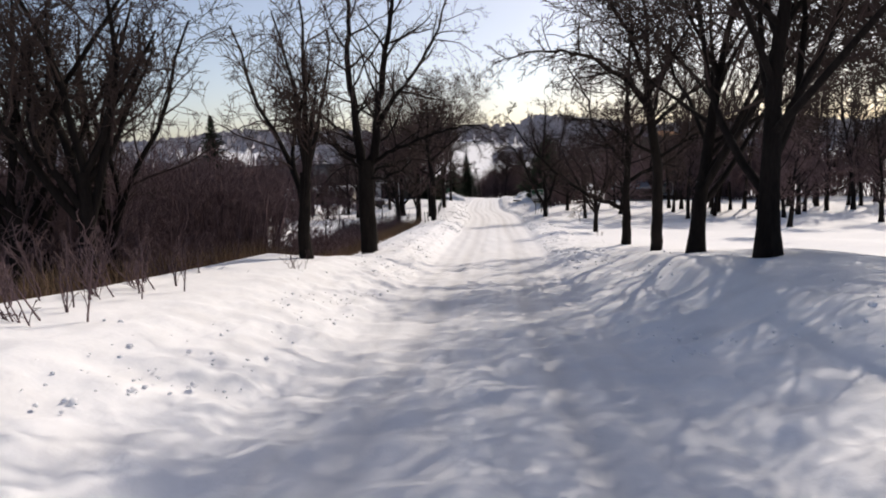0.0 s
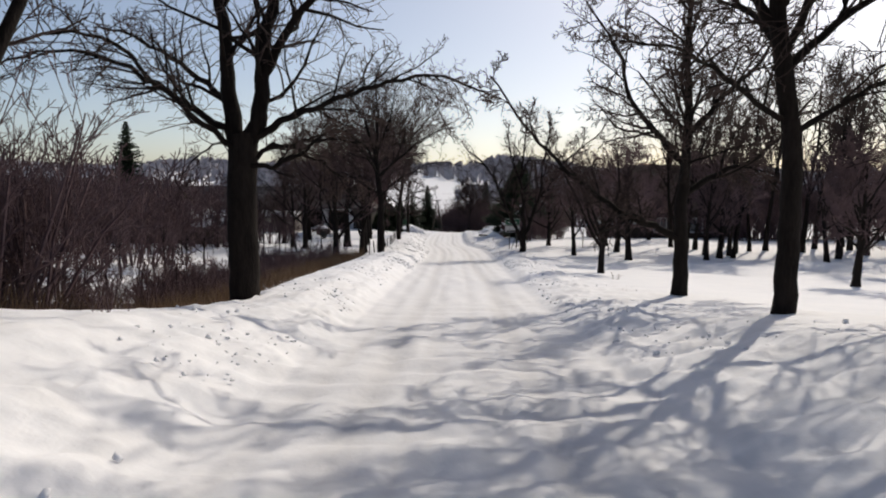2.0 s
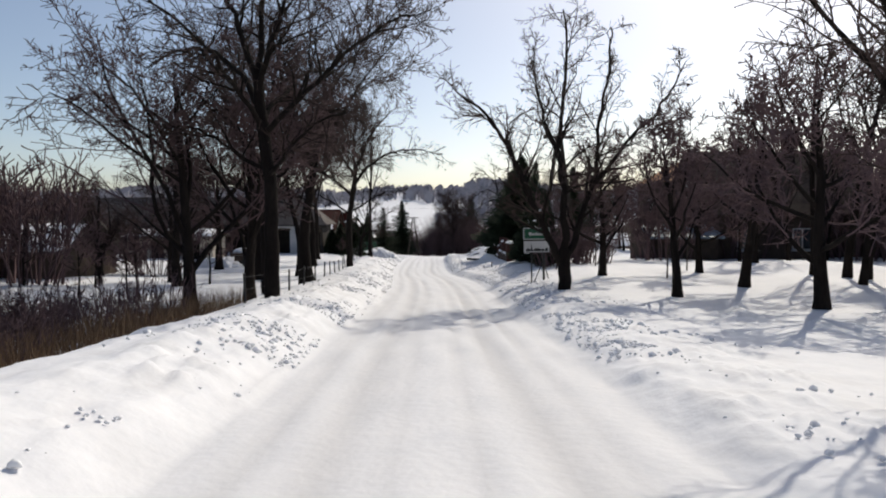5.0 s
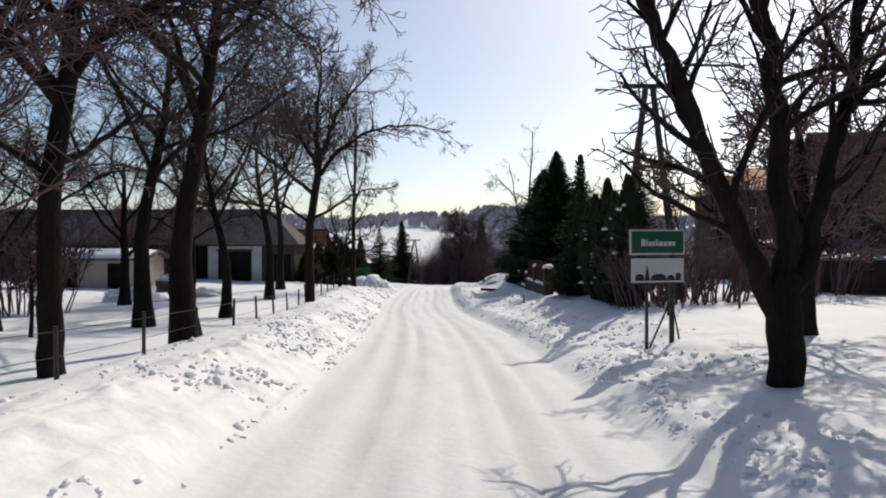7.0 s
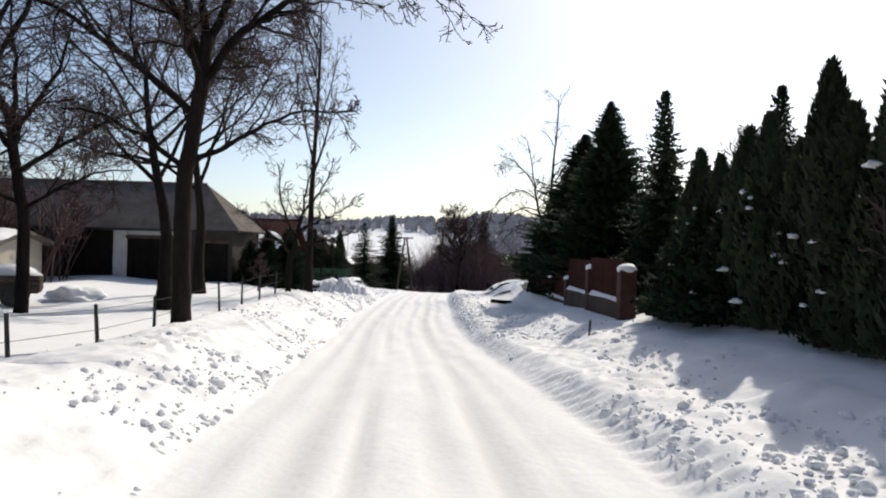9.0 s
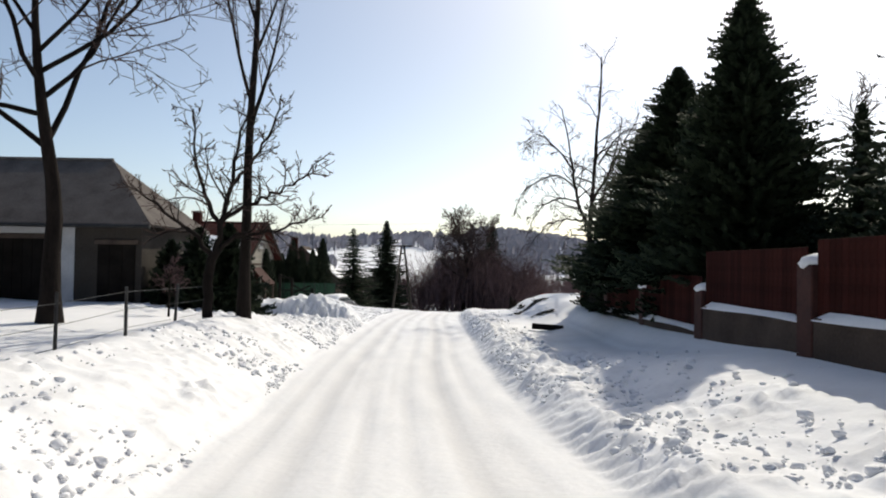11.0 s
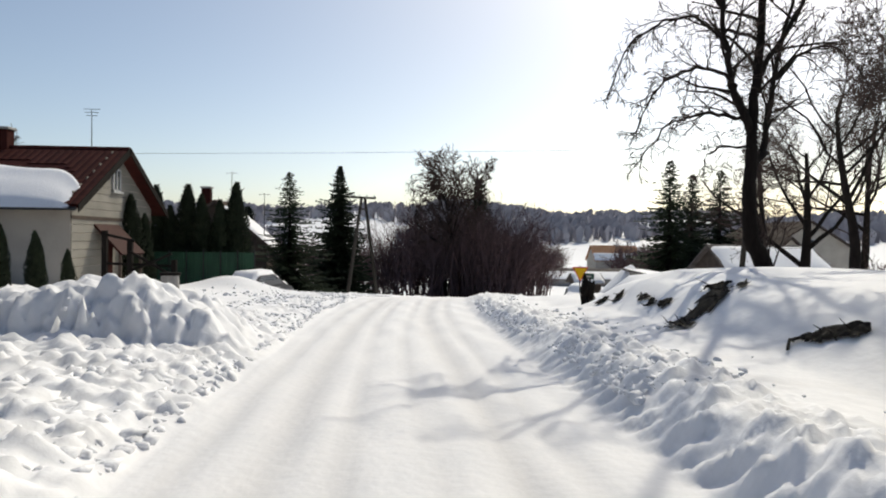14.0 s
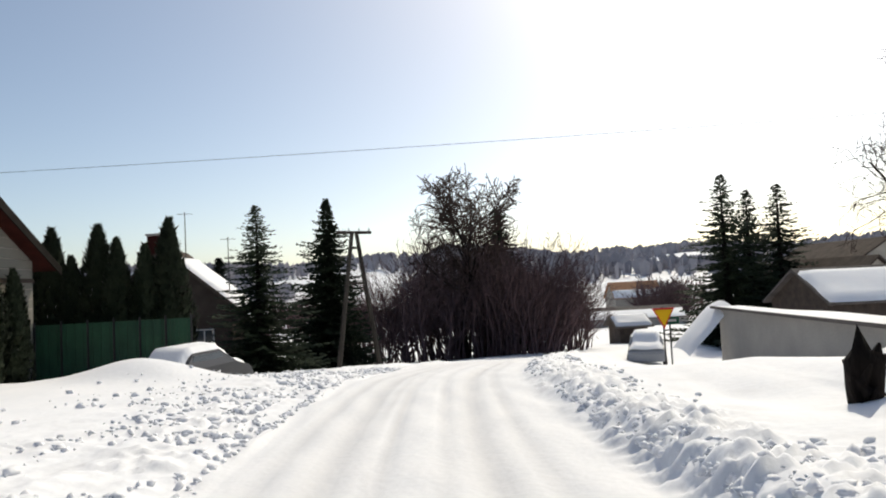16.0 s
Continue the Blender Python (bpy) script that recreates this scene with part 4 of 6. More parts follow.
for k, (x, y, s, m) in enumerate(((6.1, 77.8, .73, SPRUCE[1]), (5.9, 83.8, .74, NEAR_SPRUCE), (7.2, 81.5, .5, SPRUCE[0]), (5.75, 87.8, .86, NEAR_SPRUCE), (7.9, 88, .6, NEAR_SPRUCE), (5.9, 91.2, .76, NEAR_SPRUCE), (5.1, 84.6, 1.1, LOWCON), (5.2, 86.2, 1.2, LOWCON), (5.0, 89.3, 1.15, LOWCON), (5.1, 90.4, 1.2, LOWCON), (4.95, 92.0, 1.1, LOWCON), (4.65, 71.9, .8, LOWCON), (4.55, 70.6, .85, LOWCON), (4.7, 69.4, .9, LOWCON), (8.0, 74.5, .65, SPRUCE[1]), (-8.35, 91.4, 1.25, LOWCON), (-9.3, 91.2, 1.15, LOWCON), (-10.0, 90.6, .9, LOWCON), (-8.9, 90.3, .8, LOWCON), (-7.9, 90.7, .6, LOWCON))):
    plant_spruce(m, x, y, "low dense dark green conifer with bits of snow" if m is LOWCON and x > 0 else "dense dark green spruce behind a fence" if x > 0 else "low dense dark green conifer in a yard", turn=50 * k, size=s, tall=.8 if y > 85 and x > 0 else 1.0, group="spruces along the fence" if x > 0 else "low conifers by the yard")
FAR = "conifers beyond the junction"
for k, (x, y, s, m) in enumerate(((-8.4, 125, .66, OPEN_SPRUCE), (-6.2, 132, 1.0, SPRUCE[0]), (22.6, 147, 1.22, OPEN_SPRUCE), (25.6, 149, 1.16, OPEN_SPRUCE), (29.2, 150.8, 1.24, OPEN_SPRUCE), (4.6, 144, 1.15, SPRUCE[1]), (-14, 140, .8, SPRUCE[1]))):
    plant_spruce(m, x, y, "dark green spruce with drooping branches in snow", turn=40 * k, size=s, group=FAR, wide=1.1 if y == 132 else 1.55)
plant_tree("far_tree", FARTREE, 1.2, 136.8, "tall bare tree rising from a thicket", turn=20, size=1.25)
plant_tree("far_tree", FARTREE, 2.8, 138, "tall bare tree rising from a thicket", turn=200, size=.8)
plant_tree("far_tree", SLIM[1], -0.6, 140.5, "tall bare tree rising from a thicket", turn=120, size=1.1)
for k, (x, y, s) in enumerate(((-3.6, 137, .75), (-1.2, 136, .9), (0.6, 139, 1.0), (2.4, 137, 1.0), (4.2, 137.5, 1.05), (6.0, 138, .95), (7.6, 140, .8), (2.6, 141, 1.1), (-5.6, 139, .7), (9.2, 143, .65), (5.2, 136.2, .8))):
    plant_tree("bush", TALLBUSH, x, y, "tall leafless reddish thicket beyond the junction", "bush", turn=60 * k, size=s, group="thicket beyond the junction")
for k in range(16):
    x, y = rng.uniform(-20, -3), rng.uniform(126, 150)
    plant_tree("young_tree", YOUNG[k % 2], x, y, "small bare garden tree in snow", turn=33 * k, size=rng.uniform(.7, 1.2), group="garden trees beyond the junction")
for k in range(60):
    x, y = rng.uniform(-70, 90), rng.uniform(165, 330)
    plant_tree("bush", FARBUSH, x, y, "tall leafless bush in the far valley", "bush", turn=33 * k, size=rng.uniform(.7, 1.3), group="bushes in the far valley")
for k, (x, y) in enumerate(((-14.1, 118), (-13.4, 118.2), (-12.7, 118), (-12.0, 118.3), (-11.3, 118), (-10.5, 118.2), (-9.8, 118.4), (-14.9, 118), (-15.7, 118.3), (-12.7, 113.4), (-12.6, 114.6))):
    plant_spruce(THUJAS[k % 2], x, y, "dark green columnar conifer behind a green fence", turn=47 * k, size=(1.05 + .13 * math.sin(k * 2.4)) * (1 if y > 116 else .75), group="conifers behind the green fence", name="garden_conifer", category="conifer", tall=1.05)
for k, (x, y, s) in enumerate(((-12.0, 105.2, .36), (-11.5, 105.8, .3), (-12.9, 105.0, .42), (-13.6, 105.3, .4), (-14.3, 105.2, .38), (-15.2, 105, .45), (-16.0, 105.3, .45), (-16.9, 105.1, .55), (-17.9, 105.3, .5), (-19, 105, .6), (-12.5, 106.0, .4))):
    plant_spruce(THUJAS[k % 2], x, y, "small dark green conifer in front of the house", turn=47 * k, size=s, group="small conifers by the house", name="garden_conifer", category="conifer")


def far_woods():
    """Woods on the far hills, as thousands of slim spikes. Distance haze is put into their pale colour."""
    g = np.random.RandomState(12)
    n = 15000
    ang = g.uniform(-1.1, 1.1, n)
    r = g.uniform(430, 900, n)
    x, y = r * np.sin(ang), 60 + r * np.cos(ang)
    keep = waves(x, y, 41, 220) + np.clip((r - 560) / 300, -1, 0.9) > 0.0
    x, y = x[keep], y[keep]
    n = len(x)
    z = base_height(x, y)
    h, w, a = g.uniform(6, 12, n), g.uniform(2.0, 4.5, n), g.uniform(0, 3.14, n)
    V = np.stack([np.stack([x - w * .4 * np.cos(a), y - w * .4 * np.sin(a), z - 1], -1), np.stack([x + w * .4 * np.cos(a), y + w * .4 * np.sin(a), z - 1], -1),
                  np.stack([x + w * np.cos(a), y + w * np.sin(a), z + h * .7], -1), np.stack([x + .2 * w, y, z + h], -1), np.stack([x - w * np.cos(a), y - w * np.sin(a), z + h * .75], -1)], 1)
    tagged(new("far_woods", tri_mesh("far_woods", V.reshape(-1, 3), np.arange(5 * n).reshape(-1, 5), HAZEWOOD)), "leafless woods in a haze-pale colour on the far snowy hills", "woods", kind="stuff")


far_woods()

# ---- buildings ----
def prism(bm, x0, x1, y0, y1, zb, ze, zr, along="x"):
    """A gabled body: walls and gables, ridge along x or y."""
    if along == "x":
        ym = (y0 + y1) / 2
        ends = [[(x, y0, zb), (x, y1, zb), (x, y1, ze), (x, ym, zr), (x, y0, ze)] for x in (x0, x1)]
    else:
        xm = (x0 + x1) / 2
        ends = [[(x0, y, zb), (x1, y, zb), (x1, y, ze), (xm, y, zr), (x0, y, ze)] for y in (y0, y1)]
    a, b = [[bm.verts.new(p) for p in e] for e in ends]
    bm.faces.new(a), bm.faces.new(b[::-1])
    for k in range(5):
        bm.faces.new((a[k - 1], a[k], b[k], b[k - 1]))


def gable_roof(ob, x0, x1, y0, y1, ze, zr, mat, over=0.45, thick=0.14, along="x", label="", end=0.0):
    out = []
    x1 += end
    if along == "x":
        ym, half = (y0 + y1) / 2, (y1 - y0) / 2
        drop = over * (zr - ze) / half
        for s, yy in ((-1, y0 - over), (1, y1 + over)):
            bm = bmesh.new()
            slab(bm, [(x0 - over, yy, ze - drop + .1), (x1 + over, yy, ze - drop + .1), (x1 + over, ym, zr + .1), (x0 - over, ym, zr + .1)][::(1 if s < 0 else -1)], thick)
            out.append(part("roof_slope", bm, mat, ob, label))
    else:
        xm, half = (x0 + x1) / 2, (x1 - x0) / 2
        drop = over * (zr - ze) / half
        for s, xx in ((-1, x0 - over), (1, x1 + over)):
            bm = bmesh.new()
            slab(bm, [(xx, y1 + over, ze - drop + .1), (xx, y0 - over, ze - drop + .1), (xm, y0 - over, zr + .1), (xm, y1 + over, zr + .1)][::(1 if s < 0 else -1)], thick)
            out.append(part("roof_slope", bm, mat, ob, label))
    return out


def window(ob, x, y, z, w, h, axis, out, frame_mat):
    """A framed pane in a wall; axis: the wall's normal, out: which way it faces."""
    def put(bm, a0, a1, z0, z1, d0, d1):
        lo, hi = sorted((out * d0, out * d1))
        if axis == "y":
            box(bm, x + a0, x + a1, y + lo, y + hi, z + z0, z + z1)
        else:
            box(bm, x + lo, x + hi, y + a0, y + a1, z + z0, z + z1)
    bm = bmesh.new()
    for a0, a1, z0, z1 in ((-w / 2, -w / 2 + .07, 0, h), (w / 2 - .07, w / 2, 0, h), (-w / 2, w / 2, 0, .07), (-w / 2, w / 2, h - .07, h), (-.03, .03, 0, h)):
        put(bm, a0, a1, z0, z1, 0, .05)
    fr = part("window", bm, frame_mat, ob)
    bm = bmesh.new()
    put(bm, -w / 2 + .05, w / 2 - .05, .05, h - .05, .005, .02)
    part("pane", bm, GLASS, fr)
    bm = bmesh.new()
    put(bm, -w / 2 - .06, w / 2 + .06, -.06, 0, 0, .12)
    part("sill", bm, frame_mat, fr)


def snow_pad(rows, cols, corner, thick, mat=None):
    """A soft-edged layer of snow over a slope; corner(u, v) gives the slope's point."""
    P = []
    g = np.random.RandomState(3)
    for i in range(rows):
        for j in range(cols):
            u, v = i / (rows - 1), j / (cols - 1)
            e = min(u, 1 - u, v, 1 - v)
            p = corner(u, v)
            P.append((p[0], p[1], p[2] + thick * min(1, e * 9) ** .5 + (.02 * math.sin(9 * u + 5 * v)) - (0.02 if e == 0 else 0)))
    me = mesh("snow_cover", P, [(i * cols + j, i * cols + j + 1, (i + 1) * cols + j + 1, (i + 1) * cols + j) for i in range(rows - 1) for j in range(cols - 1)], mat or SNOW, True)
    return me


def chimney(ob, x, y, z0, z1, w=0.5):
    bm = bmesh.new()
    box(bm, x - w / 2, x + w / 2, y - w / 2, y + w / 2, z0, z1, .02)
    c = part("chimney", bm, BROWNWOOD, ob, "red brick chimney")
    bm = bmesh.new()
    box(bm, x - w / 2 - .06, x + w / 2 + .06, y - w / 2 - .06, y + w / 2 + .06, z1, z1 + .1, .02)
    part("cap", bm, CONCRETE, c)


def red_house():
    x0, x1, y0, y1, zb, ze, zr = -26.0, -12.9, 108.9, 116.1, -8.2, -4.45, -2.45
    ob = thing("house", 0, 0, 0, "low light house with a red tiled roof under thick snow", "house")
    bm = bmesh.new()
    prism(bm, x0, x1, y0, y1, zb, ze, zr)
    part("wall", bm, PLASTER, ob)
    near, far = gable_roof(ob, x0, x1, y0, y1, ze, zr, REDTILE, over=.5, thick=.12, end=.0)
    ym = (y0 + y1) / 2
    # tiles left bare near the ridge and the gable edge
    slope = math.atan2(zr - ze, ym - y0)
    bm = bmesh.new()
    for k in range(6):
        a0, a1 = math.pi * k / 6, math.pi * (k + 1) / 6
        vs = [bm.verts.new((-.14 + .28 * k / 6, 0, .035 * math.sin(a0))), bm.verts.new((-.14 + .28 * (k + 1) / 6, 0, .035 * math.sin(a1))), bm.verts.new((-.14 + .28 * (k + 1) / 6, .36, .02 * math.sin(a1) + .0)), bm.verts.new((-.14 + .28 * k / 6, .36, .02 * math.sin(a0)))]
        bm.faces.new(vs)
    v = [bm.verts.new(p) for p in ((-.14, 0, 0), (.14, 0, 0), (.14, 0, -.03), (-.14, 0, -.03))]
    bm.faces.new(v)
    tile = done(bm, "tile", REDTILE)
    ln = math.hypot(ym - y0 + .5, (zr - ze) * (ym - y0 + .5) / (ym - y0))
    rows = int(ln / .32)
    for r in range(rows):
        for c in range(48):
            x = x1 + .36 - .28 * c
            bare = (rows - r) * .32 < 1.0 + 0.35 * math.sin(c * .21) or c * .28 < 0.5 + max(0, (r / rows - .25) * 2.4)
            if not bare:
                continue
            f = r * .32 / ln
            t = new("tile", tile)
            t.parent = near
            t.matrix_basis = Matrix.Translation((x, y0 - .5 + f * (ym - y0 + .5), ze - .5 * (zr - ze) / (ym - y0) + .1 + f * (zr - ze) * (1 + .5 / (ym - y0)) + .015)) @ Matrix.Rotation(slope, 4, "X")
    ridge = bmesh.new()
    tube(ridge, (x0 - .5, ym, zr + .1), (x1 + .5, ym, zr + .1), .1, .1, 8)
    part("ridge", ridge, REDTILE, ob)

    def corner(u, v):
        x = x0 - .3 + v * (x1 - x0 + .5)
        top = .70 - .12 * math.sin(v * 9) - .4 * max(0, (v - .88) / .12) ** 2
        f = -.03 + u * top
        return (x, y0 - .5 + f * (ym - y0 + .5), ze - .5 * (zr - ze) / (ym - y0) + .1 + f * (zr - ze) * (1 + .5 / (ym - y0)))
    part("snow_cover", snow_pad(14, 60, corner, .22), None, ob, "thick white snow blanket")
    # dark barge boards along the gable's edges
    fall = (zr - ze) / (ym - y0)
    for sg in (-1, 1):
        bm = bmesh.new()
        slab(bm, [(x1 + .535, ym + sg * (ym - y0 + .55), ze - .55 * fall + .14), (x1 + .535, ym + sg * (ym - y0 + .55), ze - .55 * fall - .12), (x1 + .535, ym, zr - .12), (x1 + .535, ym, zr + .16)], .03)
        part("barge_board", bm, BLACKWOOD, ob)
    # boards on the gable
    for k in range(17):
        z = -7.2 + k * .28
        half = (ym - y0) if z < ze else (ym - y0) * (zr - z) / (zr - ze)
        if half < .3:
            break
        bm = bmesh.new()
        box(bm, x1 + .002, x1 + .03, ym - half + .04, ym + half - .04, z, z + .26, .008)
        part("board", bm, PLASTERLIGHT, ob)
    window(ob, x1 + .04, ym - .1, -3.95, .7, .85, "x", 1, SIGNWHITE)
    window(ob, x1 + .04, ym + 1.6, -6.5, 1.0, 1.1, "x", 1, SIGNWHITE)
    for x in (-17.2, -20.5, -24):
        window(ob, x, y0 - .002, -6.4, 1.1, 1.15, "y", -1, SIGNWHITE)
    chimney(ob, -17.0, ym, zr - .3, zr + .75)
    bm = bmesh.new()
    box(bm, x1 + .002, x1 + .05, ym - 1.3, ym - .4, -7.6, -5.5)
    part("door", bm, BROWNWOOD, ob, "dark wooden door")
    bm = bmesh.new()
    slab(bm, [(x1 + 1.0, ym - 1.9, -6.25), (x1 + 1.0, ym + .2, -6.25), (x1 + .03, ym + .2, -5.2), (x1 + .03, ym - 1.9, -5.2)], .07)
    aw = part("awning", bm, AWNING, ob, "sloping dark red awning over the door")
    for y in (ym - 1.8, ym + .1):
        bm = bmesh.new()
        box(bm, x1 + .83, x1 + .93, y - .05, y + .05, -8, -6.2, .01)
        part("awning_post", bm, DARKWALL, aw)
    bm = bmesh.new()
    box(bm, x1 + .03, x1 + .06, y0, y1, ze - .62, ze - .5)
    part("trim_board", bm, DARKWALL, ob)
    bm = bmesh.new()
    tube(bm, (x0 - .4, y0 - .55, ze - .3), (x1 + .45, y0 - .55, ze - .3), .06, .06, 8)
    part("gutter", bm, METAL, ob)
    for x, h in ((-13.8, 1.6), (-18.5, 1.5)):
        bm = bmesh.new()
        tube(bm, (x, ym, zr), (x, ym, zr + h), .02, .012, 5)
        for q in range(3):
            tube(bm, (x - .3 + .05 * q, ym, zr + h - .12 * q), (x + .3 - .05 * q, ym, zr + h - .12 * q), .01, .01, 4)
        part("antenna", bm, METAL, ob)


def barn():
    """Long barn with gateways, its near end hipped."""
    x0, x1, y0, y1, zb, ze, zr = -36.0, -10.7, 90.0, 94.6, -7.2, -3.45, -1.45
    ym, xr, o = (y0 + y1) / 2, x1 - 2.1, .45
    ob = thing("barn", 0, 0, 0, "long grey farm barn with dark gateways and a sheet roof", "barn")
    bm = bmesh.new()
    box(bm, x0, x1, y0, y1, zb, ze)
    part("wall", bm, BARNWALL, ob)
    drop = o * (zr - ze) / (ym - y0)
    for ring in (((x0 - o, y0 - o, ze - drop), (x1 + o, y0 - o, ze - drop), (xr, ym, zr), (x0 - o, ym, zr)), ((x1 + o, y1 + o, ze - drop), (x0 - o, y1 + o, ze - drop), (x0 - o, ym, zr), (xr, ym, zr)), ((x1 + o, y0 - o, ze - drop), (x1 + o, y1 + o, ze - drop), (xr, ym, zr))):
        bm = bmesh.new()
        slab(bm, [(x, y, z + .14) for x, y, z in ring], .1)
        part("roof_slope", bm, ETERNIT, ob)
    bm = bmesh.new()
    tube(bm, (x0 - o, ym, zr + .13), (xr, ym, zr + .13), .09, .09, 8)
    part("ridge", bm, ETERNIT, ob)
    # gateways are not open: the dark inside is painted as near-black boards
    for a, b, top in ((-18.8, -16.5, -3.7), (-15.75, -13.55, -4.2), (-12.1, -10.9, -4.35), (-23, -20.2, -3.8), (-28, -25.2, -3.8)):
        bm = bmesh.new()
        box(bm, a, b, y0 - .03, y0 + .05, -7, top)
        g = part("gate", bm, BLACKWOOD, ob, "gateway filled with black boards for its dark inside")
        n = int((b - a) / .3)
        for k in range(n):
            bm = bmesh.new()
            box(bm, a + k * (b - a) / n + .01, a + (k + 1) * (b - a) / n - .01, y0 - .05, y0 - .03, -7, top - .02)
            part("plank", bm, BLACKWOOD, g)
        bm = bmesh.new()
        box(bm, a - .1, b + .1, y0 - .07, y0 - .002, top + .004, top + .16, .01)
        part("lintel", bm, DARKWALL, ob)
    # whitewashed wall round the two small gateways
    for a, b, lo in ((-16.45, -15.78, -7), (-13.52, -12.85, -7), (-15.75, -13.55, -4.03)):
        bm = bmesh.new()
        box(bm, a, b, y0 - .025, y0 - .004, lo, ze - .02)
        part("whitewash", bm, WHITEWASH, ob, "patch of whitewashed wall")
    bm = bmesh.new()
    tube(bm, (x0, y0 - o - .06, ze - drop + .06), (x1 + o, y0 - o - .06, ze - drop + .06), .06, .06, 8)
    part("gutter", bm, METAL, ob)


def plain_house(name, x0, x1, y0, y1, zb, ze, zr, roof_mat, wall_mat, label, along="x", snow=0.0, wins=()):
    ob = thing(name, 0, 0, 0, label, "house")
    bm = bmesh.new()
    prism(bm, x0, x1, y0, y1, zb, ze, zr, along)
    part("wall", bm, wall_mat, ob)
    gable_roof(ob, x0, x1, y0, y1, ze, zr, roof_mat, over=.4, along=along)
    if snow:
        ym, xm = (y0 + y1) / 2, (x0 + x1) / 2
        if along == "x":
            f = lambda u, v: (x0 - .35 + v * (x1 - x0 + .7), y0 - .35 + u * (ym - y0 + .3) * snow, ze + .1 - .35 * (zr - ze) / (ym - y0) + u * snow * (zr - ze) * (ym - y0 + .3) / (ym - y0))
            part("snow_cover", snow_pad(10, 24, f, .2), None, ob, "thick white snow")
        else:
            for s in (-1, 1):
                xa = x0 if s < 0 else x1
                f = lambda u, v: (xa + s * .35 + u * (xm - xa - s * .3) * snow, y0 - .35 + v * (y1 - y0 + .7), ze + .1 - .35 * (zr - ze) / abs(xm - xa) + u * snow * (zr - ze) * (abs(xm - xa) + .3) / abs(xm - xa))
                part("snow_cover", snow_pad(10, 24, f, .2), None, ob, "thick white snow")
    for x, y, z, w, h, ax, o in wins:
        window(ob, x, y, z, w, h, ax, o, SIGNWHITE)
    return ob


AWNING = material("awning_sheet", ((0.028, 0.008, 0.007), (0.045, 0.013, 0.011)), 2, 0.7, 0.2, 30, 0, spec=0.1)
PLASTERLIGHT = material("light_boards", ((0.2, 0.19, 0.165), (0.28, 0.26, 0.225)), 1.2, 0.85, 0.15, 30, 0.06, spec=0.06)
BARNWALL = material("barn_wall", ((0.035, 0.031, 0.028), (0.075, 0.067, 0.06)), 0.7, 0.9, 0.3, 20, spec=0.06)
WHITEWASH = material("whitewash", ((0.42, 0.43, 0.45), (0.62, 0.63, 0.64)), 1.5, 0.9, 0.2, 25, spec=0.06)
GREYWALL = material("grey_render", ((0.25, 0.24, 0.23), (0.36, 0.34, 0.32)), 0.7, 0.9, 0.2, 25, spec=0.06)
red_house()
barn()
h = plain_house("brown_house", -16.4, -10.3, 128.2, 131.2, -10.4, -6.05, -3.5, DARKWALL, DARKSTUCCO, "brown gabled house with snow on its roof behind conifers", "y", .9, ((-11.6, 128.2, -8.3, .9, 1.1, "y", -1), (-14.6, 128.2, -8.3, .9, 1.1, "y", -1)))
chimney(h, -14.4, 130.0, -4.4, -2.6, .55)
for x, top in ((-10.6, -2.9), (-12.6, -1.6)):
    bm = bmesh.new()
    tube(bm, (x, 129.0, -6.0 if x > -11 else -4.2), (x, 129.0, top), .03, .02, 5)
    tube(bm, (x - .35, 129.0, top - .1), (x + .35, 129.0, top - .1), .012, .012, 4)
    part("antenna", bm, METAL, h)
h = plain_house("dark_house", 14.6, 24.0, 68.2, 76.0, -6.5, -2.7, .75, DARKWALL, DARKSTUCCO, "big dark brown house with a steep roof in shade", "x", 0, ((16.4, 68.2, -4.9, 1.1, 1.2, "y", -1), (19.4, 68.2, -4.9, 1.1, 1.2, "y", -1), (14.6, 72.1, -1.9, .9, 1.0, "x", -1)))
chimney(h, 20.5, 72.1, .4, 1.9, .6)
bm = bmesh.new()
slab(bm, [(10.6, 66.6, -4.1), (14.5, 66.6, -4.1), (14.5, 68.6, -3.5), (10.6, 68.6, -3.5)], .1)
part("porch_roof", bm, BLUESHEET, h, "faded blue sheet roof")
bm = bmesh.new()
box(bm, 10.9, 14.55, 67.6, 71.5, -6.5, -3.95)
part("porch", bm, DARKWALL, h, "dark boarded lean-to")
